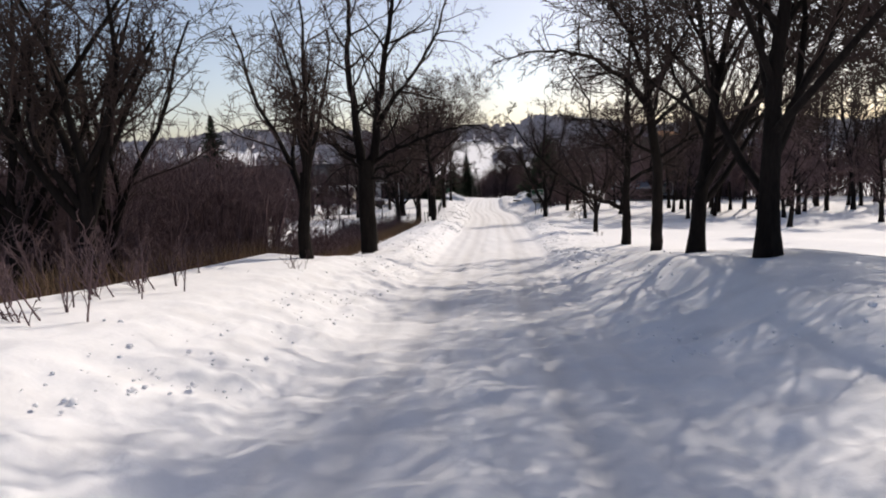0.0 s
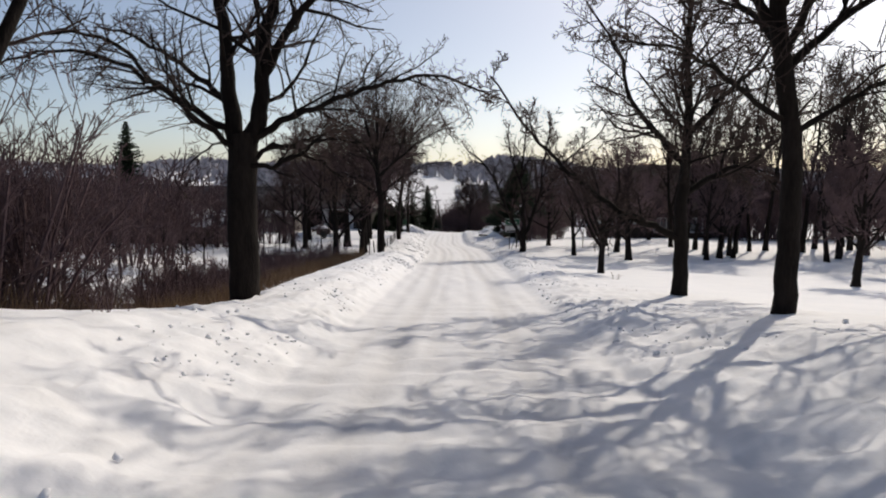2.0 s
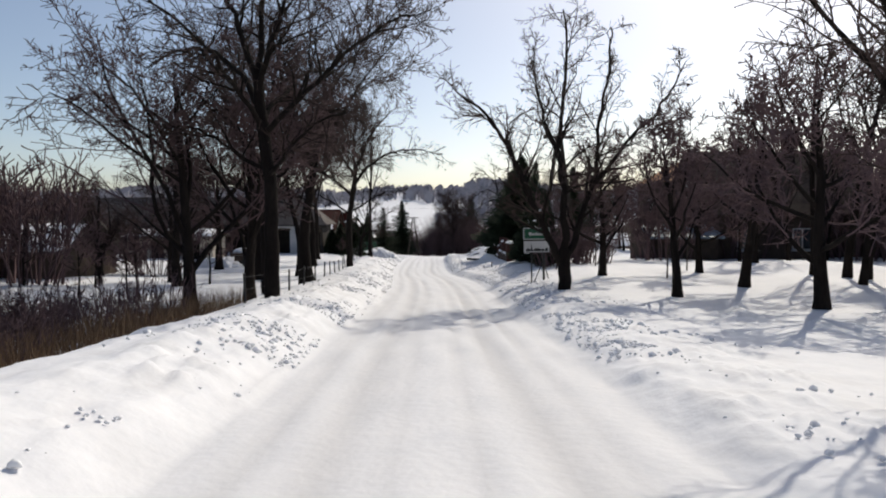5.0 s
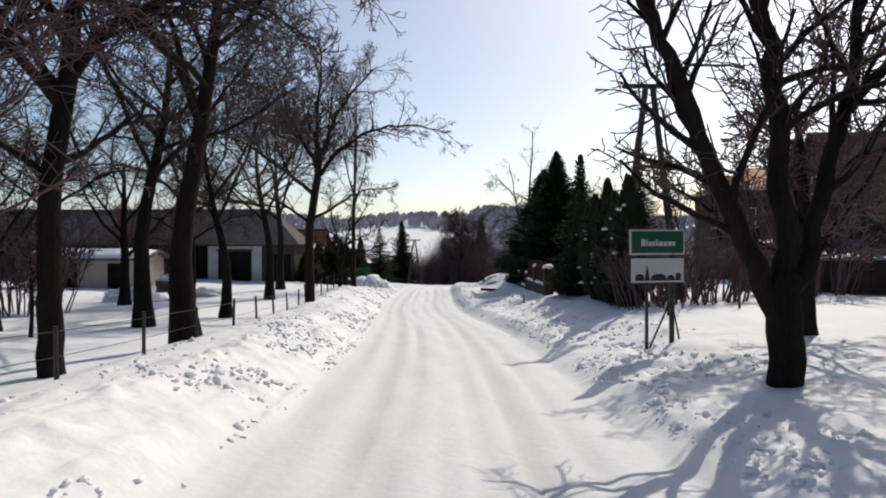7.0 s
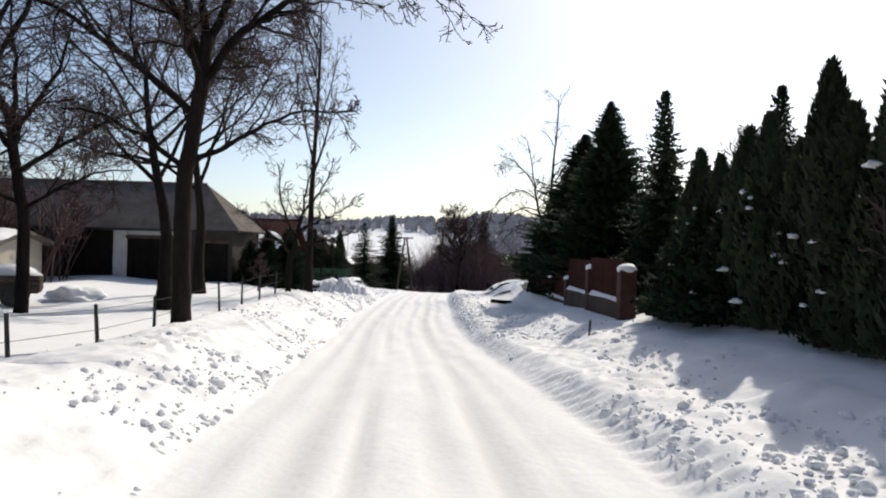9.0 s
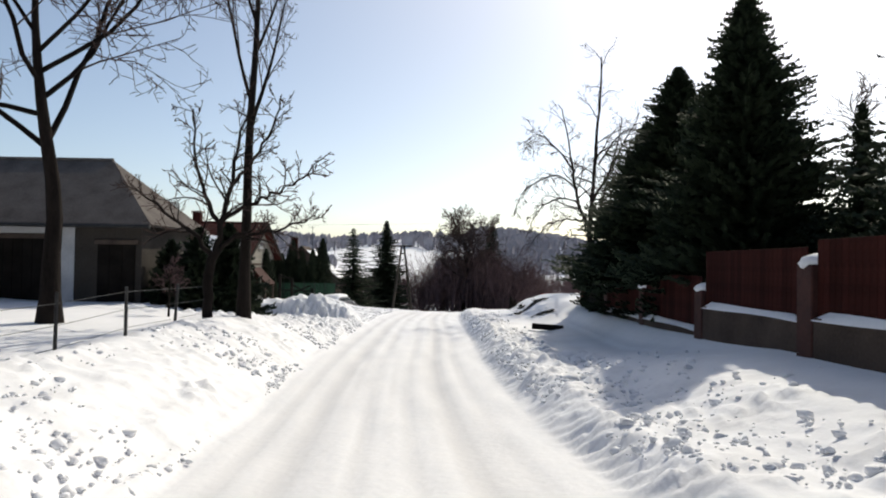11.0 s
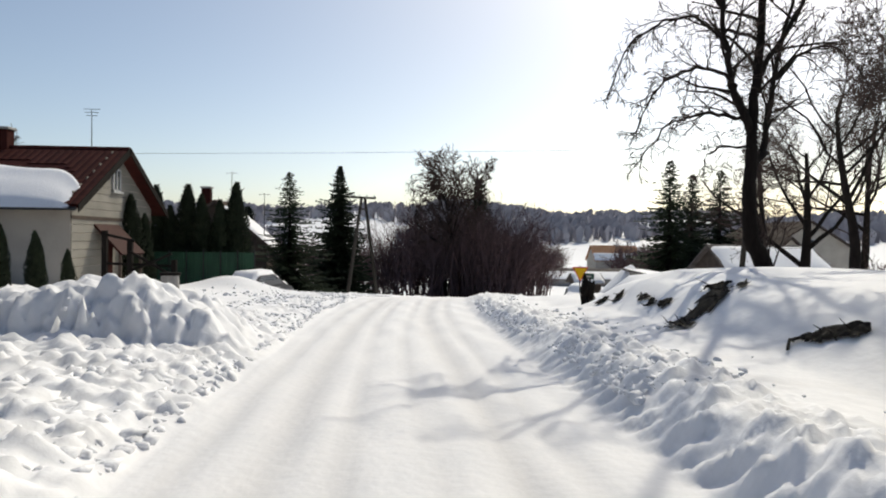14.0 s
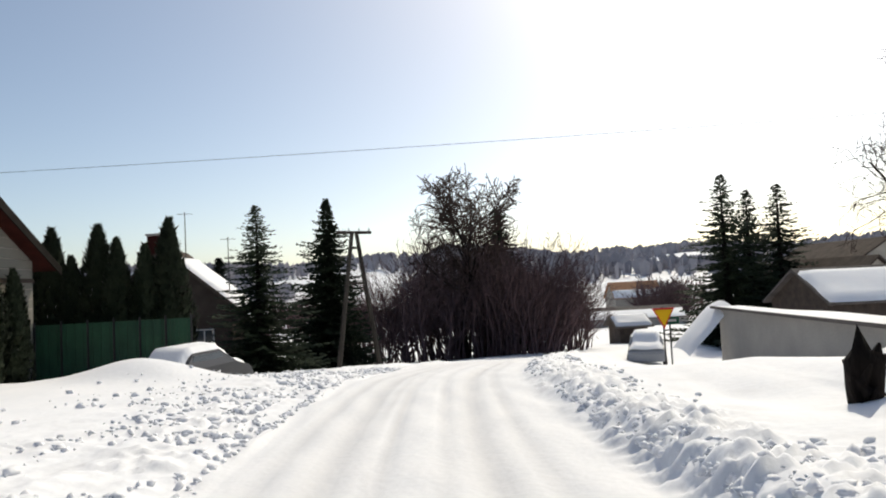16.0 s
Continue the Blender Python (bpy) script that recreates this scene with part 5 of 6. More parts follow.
def hipped_house():
    x0, x1, y0, y1, zb, ze, zr = 18.9, 25.4, 90.0, 97.5, -6.8, -.15, 1.75
    ob = thing("hipped_house", 0, 0, 0, "two-storey brown house with an orange hipped roof", "house")
    bm = bmesh.new()
    box(bm, x0, x1, y0, y1, zb, ze)
    part("wall", bm, DARKSTUCCO, ob)
    o, ym, e = .5, (y0 + y1) / 2, 2.4
    a, b, c, d = (x0 - o, y0 - o, ze), (x1 + o, y0 - o, ze), (x1 + o, y1 + o, ze), (x0 - o, y1 + o, ze)
    p, q = (x0 + e, ym, zr), (x1 - e, ym, zr)
    for ring in ((a, b, q, p), (b, c, q), (c, d, p, q), (d, a, p)):
        bm = bmesh.new()
        slab(bm, ring, .12)
        part("roof_slope", bm, ORANGE, ob)
    for ring in ((a, b), (b, c), (c, d), (d, a)):
        bm = bmesh.new()
        tube(bm, Vector(ring[0]) + Vector((0, 0, -.08)), Vector(ring[1]) + Vector((0, 0, -.08)), .06, .06, 6)
        part("gutter", bm, METAL, ob)
    for x in (20.2, 23.4):
        for z in (-2.6, -5.6):
            window(ob, x, y0, z, 1.1, 1.3, "y", -1, SIGNWHITE)
    window(ob, x0, 93.5, -2.6, 1.1, 1.3, "x", -1, SIGNWHITE)
    chimney(ob, 24.6, 93.4, .6, 2.9, .6)
    bm = bmesh.new()
    tube(bm, (24.6, 93.4, 2.9), (24.6, 93.4, 4.3), .015, .01, 5)
    part("antenna", bm, METAL, ob)


hipped_house()
h = plain_house("low_shed", -25, -18.3, 84.2, 87.3, -6.9, -4.5, -4.1, ETERNIT, PLASTER, "low tan shed with a dark door under a snowy roof", "x", .9)
for x in (-19.8, -22.6):
    bm = bmesh.new()
    box(bm, x - .5, x + .5, 84.14, 84.198, -6.8, -4.8, .01)
    part("door", bm, BLACKWOOD, h, "dark wooden door")
plain_house("gabled_house", 33.0, 43, 150, 162, -12.5, -6.6, -3.6, DARKWALL, PLASTER, "house with dark roof and light gable", "y", .0, ((36, 150, -8.8, 1, 1.2, "y", -1), (39.5, 150, -8.8, 1, 1.2, "y", -1), (38, 150, -6.2, .8, .9, "y", -1)))
plain_house("gabled_house", 29.0, 34.5, 143, 154, -12, -7.6, -5.2, DARKWALL, PLASTER, "small house with dark roof and light gable", "y", .0, ((31.7, 143, -9.2, .9, 1.1, "y", -1),))
plain_house("snowy_shed", 20.5, 27.5, 131, 137, -11.5, -7.6, -5.9, ETERNIT, DARKWALL, "low dark shed with a thick snowy roof", "x", .95)
plain_house("snowy_hut", 14.9, 17.2, 150, 153, -12.2, -9.7, -9.0, ETERNIT, DARKWALL, "small dark hut with thick snow on its roof", "x", .95)
plain_house("valley_house", 46, 57, 250, 258, -18, -10.6, -7.2, ORANGE, PLASTER, "far house with an orange roof in the valley", "x", .5)
plain_house("valley_hall", 26, 48, 215, 225, -19, -13.3, -11.5, ETERNIT, GREYWALL, "far long grey hall in the valley", "x", .7)
plain_house("valley_house", -44, -34, 96, 104, -12, -4.6, -2.2, ETERNIT, PLASTER, "far house with a snowy roof in the valley", "x", .8)
plain_house("valley_house", -62, -52, 120, 128, -14, -4.5, -2, REDTILE, PLASTER, "far house with a snowy red roof in the valley", "x", .8)
plain_house("valley_house", -30, -20, 66, 72, -9, -4.6, -3.0, ETERNIT, DARKWALL, "low dark house with a snowy roof below the road", "x", .8)


def garage():
    """Long low garage with a flat sloping roof and a snowed-up end."""
    ob = thing("garage", 0, 0, 0, "long low grey garage with snow along its roof edge", "garage")
    a, b = Vector((10.6, 123.2, 0)), Vector((9.0, 110.5, 0))
    out = Vector((-(b - a).normalized().y, (b - a).normalized().x, 0)) * -1
    if out.x < 0:
        out = -out
    c, d = b + out * 5, a + out * 5
    bm = bmesh.new()
    lo = [bm.verts.new((p.x, p.y, -10.2)) for p in (a, b, c, d)]
    hi = [bm.verts.new((p.x, p.y, z)) for p, z in ((a, -7.25), (b, -7.25), (c, -7.85), (d, -7.85))]
    for k in range(4):
        bm.faces.new((lo[k - 1], lo[k], hi[k], hi[k - 1]))
    bm.faces.new(hi)
    part("wall", bm, GREYWALL, ob)
    bm = bmesh.new()
    e = out * -.25
    u = (b - a).normalized() * .3
    slab(bm, [(p.x, p.y, z) for p, z in ((a + e - u, -7.15), (b + e + u, -7.15), (c + u, -7.75), (d - u, -7.75))], .1)
    part("roof", bm, ETERNIT, ob)
    f = lambda s, v: tuple(((a + e - u) * (1 - v) + (b + e + u) * v) * (1 - s) + ((d - u) * (1 - v) + (c + u) * v) * s + Vector((0, 0, -7.15 - .6 * s)))
    part("snow_cover", snow_pad(8, 30, f, .1), None, ob, "white snow on the roof")
    f = lambda s, v: (10.9 - 1.9 * s + .3 * v, 122.6 + 2.6 * v, -7.15 - 1.9 * s + .2 * math.sin(3 * v))
    part("snow_drift", snow_pad(8, 10, f, .12), None, ob, "white snow on the sloping end")


garage()


def rebase(ob, x, y, z):
    """Moves a thing's origin to its base, its parts staying where they are."""
    ob.matrix_basis = Matrix.Translation((x, y, z))
    for c in ob.children:
        c.matrix_parent_inverse = Matrix.Translation((-x, -y, -z))


for ob in [o for o in scene.objects if o.parent is None and o.type == "EMPTY" and o.location.length < 0.001 and o.children]:
    pts = [c.matrix_basis @ Vector(v) for c in ob.children for v in c.bound_box]
    rebase(ob, sum(p.x for p in pts) / len(pts), sum(p.y for p in pts) / len(pts), min(p.z for p in pts))


# ---- signs ----
def plate(name, outline, y, thick, mat, parent, label=""):
    bm = bmesh.new()
    a = [bm.verts.new((x, y, z)) for x, z in outline]
    b = [bm.verts.new((x, y + thick, z)) for x, z in outline]
    bm.faces.new(a), bm.faces.new(b[::-1])
    for k in range(len(a)):
        bm.faces.new((a[k - 1], a[k], b[k], b[k - 1]))
    return part(name, bm, mat, parent, label)


def rect(x0, x1, z0, z1):
    return [(x0, z0), (x1, z0), (x1, z1), (x0, z1)]


def town_sign():
    x, y = 3.13, 56.1
    z = ground(x, y)
    ob = thing("town_sign", x, y, z, "green town sign over white skyline sign on steel posts", "road sign", turn=14)
    m = -3.8 - z
    w, b, t = .52, m - .47, m + .45
    g = plate("name_plate", rect(-w, w, m + .02, t), 0, .02, SIGNWHITE, ob, "white-edged green name plate")
    plate("field", rect(-w + .03, w - .03, m + .05, t - .03), -.006, .005, SIGNGREEN, g)
    g2 = plate("skyline_plate", rect(-w, w, b, m - .02), 0, .02, BLACK, ob, "white plate with a black skyline")
    plate("field", rect(-w + .02, w - .02, b + .02, m - .04), -.006, .005, SIGNWHITE, g2)
    hump = lambda c, r, h: [(c + r * math.cos(math.pi * (1 - k / 5)), .05 + h * math.sin(math.pi * k / 5) ** .6) for k in range(6)]
    sky_line = [(-.44, .05)] + hump(-.34, .09, .12) + [(-.24, .12), (-.2, .31), (-.16, .12)] + hump(.02, .16, .12) + hump(.25, .08, .1) + [(.35, .18), (.44, .18), (.44, .05)]
    plate("skyline", [(a, b + c) for a, c in sky_line], -.011, .004, BLACK, g2, "black town skyline")
    writing(g, m)
    for px in (-.18, .3):
        bm = bmesh.new()
        tube(bm, (px, .04, -.4), (px, .04, t - .1), .03 if px < 0 else .045, .03 if px < 0 else .045, 8)
        part("post", bm, METAL, ob)
    for s in (-1, 1):
        bm = bmesh.new()
        tube(bm, (.3, .06, .85), (.3 + .4 * s, .3, -.3), .018, .018, 6)
        part("strut", bm, METAL, ob)


def writing(parent, m):
    """Plain bars in place of the name."""
    x = -.31
    for wd, hi in ((.075, .115), (.025, .11), (.055, .075), (.05, .075), (.03, .11), (.08, .075), (.06, .075), (.07, .075), (.05, .075)):
        plate("writing", rect(x, x + wd, m + .17, m + .17 + hi), -.011, .004, SIGNWHITE, parent)
        x += wd + .018


town_sign()


def yield_sign():
    x, y = 7.05, 120.0
    z = ground(x, y)
    h = -7.2 - z
    ob = thing("yield_sign", x, y, z, "yellow triangular give-way sign with a red edge on a steel post", "road sign", turn=6)
    tri_a = [(-.43, .25), (0, -.5), (.43, .25)]
    p = plate("plate", [(a, h + c) for a, c in tri_a], 0, .02, SIGNRED, ob, "red-edged yellow triangle")
    plate("field", [(a * .8, h - .015 + c * .8) for a, c in tri_a], -.006, .005, SIGNYELLOW, p)
    bm = bmesh.new()
    tube(bm, (0, .05, -.4), (0, .05, h + .3), .03, .03, 8)
    part("post", bm, METAL, ob)


yield_sign()


# ---- power poles ----
def a_pole(x, y, height, spread, turn, label):
    ob = thing("power_pole", x, y, ground(x, y), label, "power pole", turn=turn, group="wooden power poles")
    for s in (-1, 1):
        bm = bmesh.new()
        tube(bm, (s * spread / 2, 0, -.4), (s * .09, 0, height), .12, .085, 8)
        part("leg", bm, POLEWOOD, ob)
    for f in (.62, .88):
        bm = bmesh.new()
        wd = spread / 2 * (1 - f) + .12
        box(bm, -wd, wd, -.05, .05, height * f - .05, height * f + .05, .01)
        part("brace", bm, POLEWOOD, ob)
    bm = bmesh.new()
    box(bm, -.75, .75, -.06, .06, height - .1, height + .02, .01)
    arm = part("crossarm", bm, POLEWOOD, ob)
    for k in range(4):
        bm = bmesh.new()
        tube(bm, (-.66 + .44 * k, 0, height), (-.66 + .44 * k, 0, height + .14), .035, .025, 6)
        part("insulator", bm, SIGNWHITE, arm)
    return ob


POLEWOOD = material("pole_wood", ((0.03, 0.026, 0.022), (0.075, 0.065, 0.055)), 4, 0.9, 0.4, 30, 0.1, 0.1, (1, 1, .2))
a_pole(5.25, 63.7, .85 - ground(5.25, 63.7), 1.8, 2, "tall wooden A-shaped power pole by the hedge")
a_pole(12.5, 113.2, -1.8 - ground(12.5, 113.2), 2.0, 20, "wooden A-shaped power pole above the bank")
a_pole(-4.2, 124.0, 5.6, 1.9, 25, "wooden power pole with a leaning strut beyond the junction")


def cable(p, q, sag):
    p, q = Vector(p), Vector(q)
    pts = [p.lerp(q, k / 24) - Vector((0, 0, sag * 4 * (k / 24) * (1 - k / 24))) for k in range(25)]
    me = tubes([(np.array([tuple(v) for v in pts]), [.006] * 25, 4)], "power_cable", BLACK)
    tagged(new("power_cable", me), "thin dark power cable hanging between poles", "cable")


cable((12.5, 113.2, -1.65), (-38, 113, -2.7), .25)


# ---- fences ----
def wire_fence():
    ob = thing("wire_fence", 0, 0, 0, "wire fence with thin dark posts in snow", "fence")
    g = np.random.RandomState(2)
    tops = []
    for k in range(16):
        y = 48.0 + 2.5 * k
        x = float(road_x(np.array([y]))[0]) - 4.85
        z = ground(x, y)
        top = float(road_z(np.array([y]))[0]) + min(max(1.1, 1.1 + .054 * (y - 68.5)), 1.75)
        lx, ly = g.normal(0, .05), g.normal(0, .05)
        bm = bmesh.new()
        tube(bm, (x, y, z - .3), (x + lx, y + ly, top + g.uniform(-.08, .08)), .033, .028, 6)
        part("post", bm, METAL, ob)
        tops.append((x + lx * .8, y + ly * .8, top))
    for h in (-.75, -.42, -.1):
        me = tubes([(np.array([(x, y, z + h) for x, y, z in tops]), [.006] * len(tops), 3)], "wire", METAL)
        part("wire", me, None, ob)
    rebase(ob, -6.5, 70, ground(-6.5, 70))


wire_fence()


def garden_fence():
    """Snow-topped plinth with pillars, boards, then iron pickets."""
    ob = thing("garden_fence", 0, 0, 0, "brown board and iron fence on snowy wall with pillars", "fence")
    line = lambda y: 3.85 + (y - 73) * .018
    top = lambda y: -5.65 - (y - 73) * .022
    bays = [73.3] + [73.3 + 3.9 * k for k in range(1, 6)]
    plank_me = done((lambda b: (box(b, -.012, .012, -.066, .066, -.02, .98, .005), b)[1])(bmesh.new()), "plank", BROWNWOOD)
    picket_me = done((lambda b: (tube(b, (0, 0, 0), (0, 0, 1.0), .011, .011, 5), tube(b, (0, 0, 1.0), (0, 0, 1.08), .022, .002, 5), b)[2])(bmesh.new()), "picket", METAL)
    for k, y in enumerate(bays):
        x, z = line(y), top(y)
        bm = bmesh.new()
        box(bm, x - .19, x + .19, y - .19, y + .19, z - .9, z + 1.0 - (.4 if y > 80 else 0), .015)
        p = part("pillar", bm, BRICK, ob, "brick pillar")
        part("snow_cap", lump_mesh("snow_cap", 5 + k, (.24, .24, .13), SNOW, (x, y, z + 1.02 - (.4 if y > 80 else 0))), None, p, "round cap of snow")
        if k == len(bays) - 1:
            break
        y2 = bays[k + 1]
        bm = bmesh.new()
        low = .42 if y > 80 else 0
        box(bm, x - .1, x + .1, y + .19, y2 - .19, z - .9, z + .22 - low, .01)
        wl = part("plinth", bm, DARKSTUCCO, ob)
        f = lambda u, v: (x - .13 + .26 * u, y + .19 + (y2 - y - .38) * v, z + .22 - low)
        part("snow_strip", snow_pad(5, 12, f, .09), None, wl, "strip of snow")
        iron = y > 85
        for h in (.34, .95):
            bm = bmesh.new()
            box(bm, x - .015, x + .03, y + .19, y2 - .19, z + h - low * .9, z + h + .05 - low * .9)
            part("rail", bm, METAL if iron else BROWNWOOD, ob)
        n = 30 if iron else 26 if y2 - y > 3 else 13
        for q in range(n):
            o = new("picket" if iron else "plank", picket_me if iron else plank_me)
            o.parent = ob
            o.matrix_basis = pose(x - .03, y + .26 + (y2 - y - .52) * q / (n - 1), z + .26 - low * .9, 0, 0, 0)
    rebase(ob, 4.0, 82, ground(4.0, 82))


def lump_mesh(name, seed, size, mat, at=(0, 0, 0), rough=.25, sub=2):
    bm = bmesh.new()
    bmesh.ops.create_icosphere(bm, subdivisions=sub, radius=1)
    for v in bm.verts:
        n = noise.noise(v.co * 1.7 + Vector((seed * 3.1, seed, 0))) + .5 * noise.noise(v.co * 4 + Vector((0, seed, seed * 2)))
        v.co = v.co * (1 + rough * n)
        v.co = Vector((v.co.x * size[0] + at[0], v.co.y * size[1] + at[1], v.co.z * size[2] + at[2]))
    me = done(bm, name, mat)
    me.polygons.foreach_set("use_smooth", [True] * len(me.polygons))
    return me


def snow_clumps():
    """Bits of snow caught in the hedge and the low conifers beside it."""
    g = np.random.RandomState(23)
    lumps = [lump_mesh("snow_clump", 120 + k, (.06 + .035 * k, .05 + .02 * k, .03 + .012 * k), SNOW, rough=.8) for k in range(3)]
    for ob in [o for o in scene.objects if o.parent is None and o.location.x > 3.5 and 60 < o.location.y < 76 and (o.name.startswith("hedge_conifer") or o.name.startswith("spruce_tree"))]:
        tall = ob.name.startswith("hedge_conifer")
        for _ in range(4):
            a, f = g.uniform(2.2, 4.6) - ob.rotation_euler.z, g.uniform(.12, .8)
            r, z = (.62 * (1 - f ** 2.6) ** .8, 4.0 * f) if tall else (.95 * (1 - f), 2.4 * f)
            c = new("snow_clump", lumps[g.randint(3)])
            c.parent = ob
            c.matrix_basis = pose(r * math.cos(a), r * math.sin(a), z, 0, 0, g.uniform(0, 360))
            tagged(c, "small clump of snow")


snow_clumps()
BRICK = material("brick", ((0.035, 0.014, 0.012), (0.07, 0.028, 0.022)), 6, 0.85, 0.4, 40, 0.15)
garden_fence()


def green_fence():
    ob = thing("green_fence", 0, 0, 0, "green sheet metal garden fence with posts", "fence")
    n = 9
    for k in range(n + 1):
        x = -15.0 + 6.5 * k / n
        y = 116.3 - .25 * (x + 8.5) * -.2
        bm = bmesh.new()
        tube(bm, (x, y - .05, -8.6), (x, y - .05, -6.2), .03, .03, 6)
        part("post", bm, METAL, ob)
        if k < n:
            for q in range(6):
                bm = bmesh.new()
                xa = x + 6.5 / n * q / 6
                box(bm, xa + .004, xa + 6.5 / n / 6 - .004, y - .01 + .015 * (q % 2), y + .015 + .015 * (q % 2), -8.2, -6.3)
                part("panel", bm, GREENFENCE, ob)
    rebase(ob, -11.7, 116.3, ground(-11.7, 116.3))


green_fence()


# ---- parked vehicles under snow ----
def car(x, y, turn, label, paint, sink=0.25):
    ob = thing("car", x, y, ground(x, y) - sink, label, "car", turn=turn, group="snowed-in cars")
    prof = [(-2.0, .35), (-2.05, .75), (-1.85, .92), (-1.2, .98), (-.75, 1.42), (.55, 1.45), (1.15, .98), (1.9, .85), (2.05, .6), (2.0, .35)]
    bm = bmesh.new()
    a = [bm.verts.new((px, -.8 if pz < 1.1 else -.64, pz)) for px, pz in prof]
    b = [bm.verts.new((px, .8 if pz < 1.1 else .64, pz)) for px, pz in prof]
    bm.faces.new(a), bm.faces.new(b[::-1])
    for k in range(len(a)):
        bm.faces.new((a[k - 1], a[k], b[k], b[k - 1]))
    bmesh.ops.bevel(bm, geom=list(bm.edges), offset=.05, segments=2, affect="EDGES")
    part("body", bm, paint, ob)
    for px in (-1.3, 1.3):
        for s in (-1, 1):
            bm = bmesh.new()
            tube(bm, (px, s * .68, .32), (px, s * .86, .32), .32, .32, 16)
            w = part("wheel", bm, BLACK, ob)
            bm = bmesh.new()
            tube(bm, (px, s * .855, .32), (px, s * .875, .32), .19, .18, 12)
            part("rim", bm, CONCRETE, w)
    for s in (-1, 1):
        bm = bmesh.new()
        slab(bm, [(-.95, s * .755, 1.05), (.85, s * .755, 1.05), (.5, s * .68, 1.36), (-.7, s * .68, 1.36)], .02)
        part("side_window", bm, GLASS, ob)
    f = lambda u, v: (-1.95 + 3.9 * v, (-.72 + 1.44 * u) * (1 if abs(v - .46) > .25 else .85), float(np.interp(-1.95 + 3.9 * v, [p[0] for p in prof[2:8]], [p[1] for p in prof[2:8]])))
    part("snow_cover", snow_pad(10, 26, f, .17), None, ob, "thick snow on roof and bonnet")
    return ob


CARPAINT = material("car_paint", ((0.25, 0.26, 0.28), (0.32, 0.33, 0.35)), 1, 0.35, 0, 20, 0, 0.5)
CARDARK = material("dark_car_paint", ((0.03, 0.03, 0.035), (0.05, 0.05, 0.055)), 1, 0.35, 0, 20, 0, 0.5)


def handcart(x, y, turn):
    """Farm cart with a load of snow."""
    ob = thing("farm_cart", x, y, ground(x, y), "brown wooden farm cart heaped with snow", "cart", turn=turn)
    bm = bmesh.new()
    box(bm, -.8, .8, -.5, .5, .42, .5, .01)
    part("floor", bm, DARKWALL, ob)
    for a, b, c, d in ((-.8, .8, -.53, -.5), (-.8, .8, .5, .53), (-.83, -.8, -.53, .53), (.8, .83, -.53, .53)):
        for k in range(3):
            bm = bmesh.new()
            box(bm, a, b, c, d, .5 + .17 * k, .655 + .17 * k, .006)
            part("side_board", bm, DARKWALL, ob)
    for sg in (-1, 1):
        bm = bmesh.new()
        tube(bm, (.1, sg * .58, .36), (.1, sg * .68, .36), .36, .36, 16)
        w = part("wheel", bm, BLACK, ob)
        bm = bmesh.new()
        tube(bm, (.1, sg * .675, .36), (.1, sg * .7, .36), .2, .19, 12)
        part("rim", bm, METAL, w)
    bm = bmesh.new()
    tube(bm, (-.8, 0, .45), (-2.0, .05, .15), .035, .03, 6)
    part("drawbar", bm, METAL, ob)
    part("snow_load", lump_mesh("snow_load", 61, (.8, .5, .36), SNOW, (0, 0, 1.0), rough=.3), None, ob, "heaped white snow")


handcart(-14.4, 79.1, 25)
for k, (x, y, r) in enumerate(((-15.3, 76.9, 1.0), (-13.2, 80.6, .7), (-16.9, 79.5, .8))):
    o = new("snow_mound", lump_mesh("snow_mound", 62 + k, (r * 1.3, r * .8, r * .55), SNOW, rough=.55, sub=4))
    o.matrix_basis = pose(x, y, ground(x, y) + .05)
    tagged(o, "rough heap of cleared snow in a farmyard", "snow mound", "snow mounds in the farmyard")
car(-8.2, 114.9, 72, "dark car deep under snow by a green fence", CARDARK, .75)

# ---- snow clods, bare earth and odd wood on the banks ----
def clods():
    g = np.random.RandomState(14)
    protos = []
    for k in range(6):
        me = lump_mesh("clod", 40 + k, (1, .75, .7), SNOW, rough=1.1, sub=1)
        protos.append((np.array([v.co[:] for v in me.vertices]), np.array([p.vertices[:] for p in me.polygons])))
        bpy.data.meshes.remove(me)
    V, Fc, n = [], [], 0
    for k in range(26000):
        y = g.uniform(2, 118)
        left = g.uniform(0, 1) < .5
        coarse = y > (88 if left else 78)
        d = 2.25 + abs(g.normal(0, 1.7 if coarse and left else .55 if y > 82 else 1.0))
        if waves(np.array([d * 1.3]), np.array([y]), 51 + left, 5.0)[0] < (-.6 if coarse else -.1):
            continue
        if left and y > 38 and g.uniform(0, 1) < .2:
            d = 2.1 + g.normal(0, .05)
        x = float(np.interp(y, ROAD_Y, ROAD_X)) + (-d if left else d)
        s = .016 + (.085 if left and 87 < y < 99 else .055) * g.uniform(0, 1) ** 3 + (.045 * g.uniform(0, 1) ** 2 if coarse and d < 4.2 else 0) + (.05 if g.uniform(0, 1) < .015 and y > 60 else 0)
        if y < 40 and (s > .05 or g.uniform(0, 1) < .75):
            continue
        a = g.uniform(0, 6.28)
        P, q = protos[k % 6]
        R = np.array([[math.cos(a), -math.sin(a), 0], [math.sin(a), math.cos(a), 0], [0, 0, 1]])
        V.append((P * s) @ R.T + np.array([x, y, -.1 * s]))
        Fc.append(q + n)
        n += len(P)
    V = np.concatenate(V)
    k = len(protos[0][0])
    cx, cy = V[:, 0].reshape(-1, k).mean(1), V[:, 1].reshape(-1, k).mean(1)
    V[:, 2] += np.repeat(base_height(cx, cy) + .03, k)
    tagged(new("snow_clods", tri_mesh("snow_clods", V, np.concatenate(Fc), SNOW)), "loose clods of ploughed snow along the banks", "snow clods", kind="stuff")


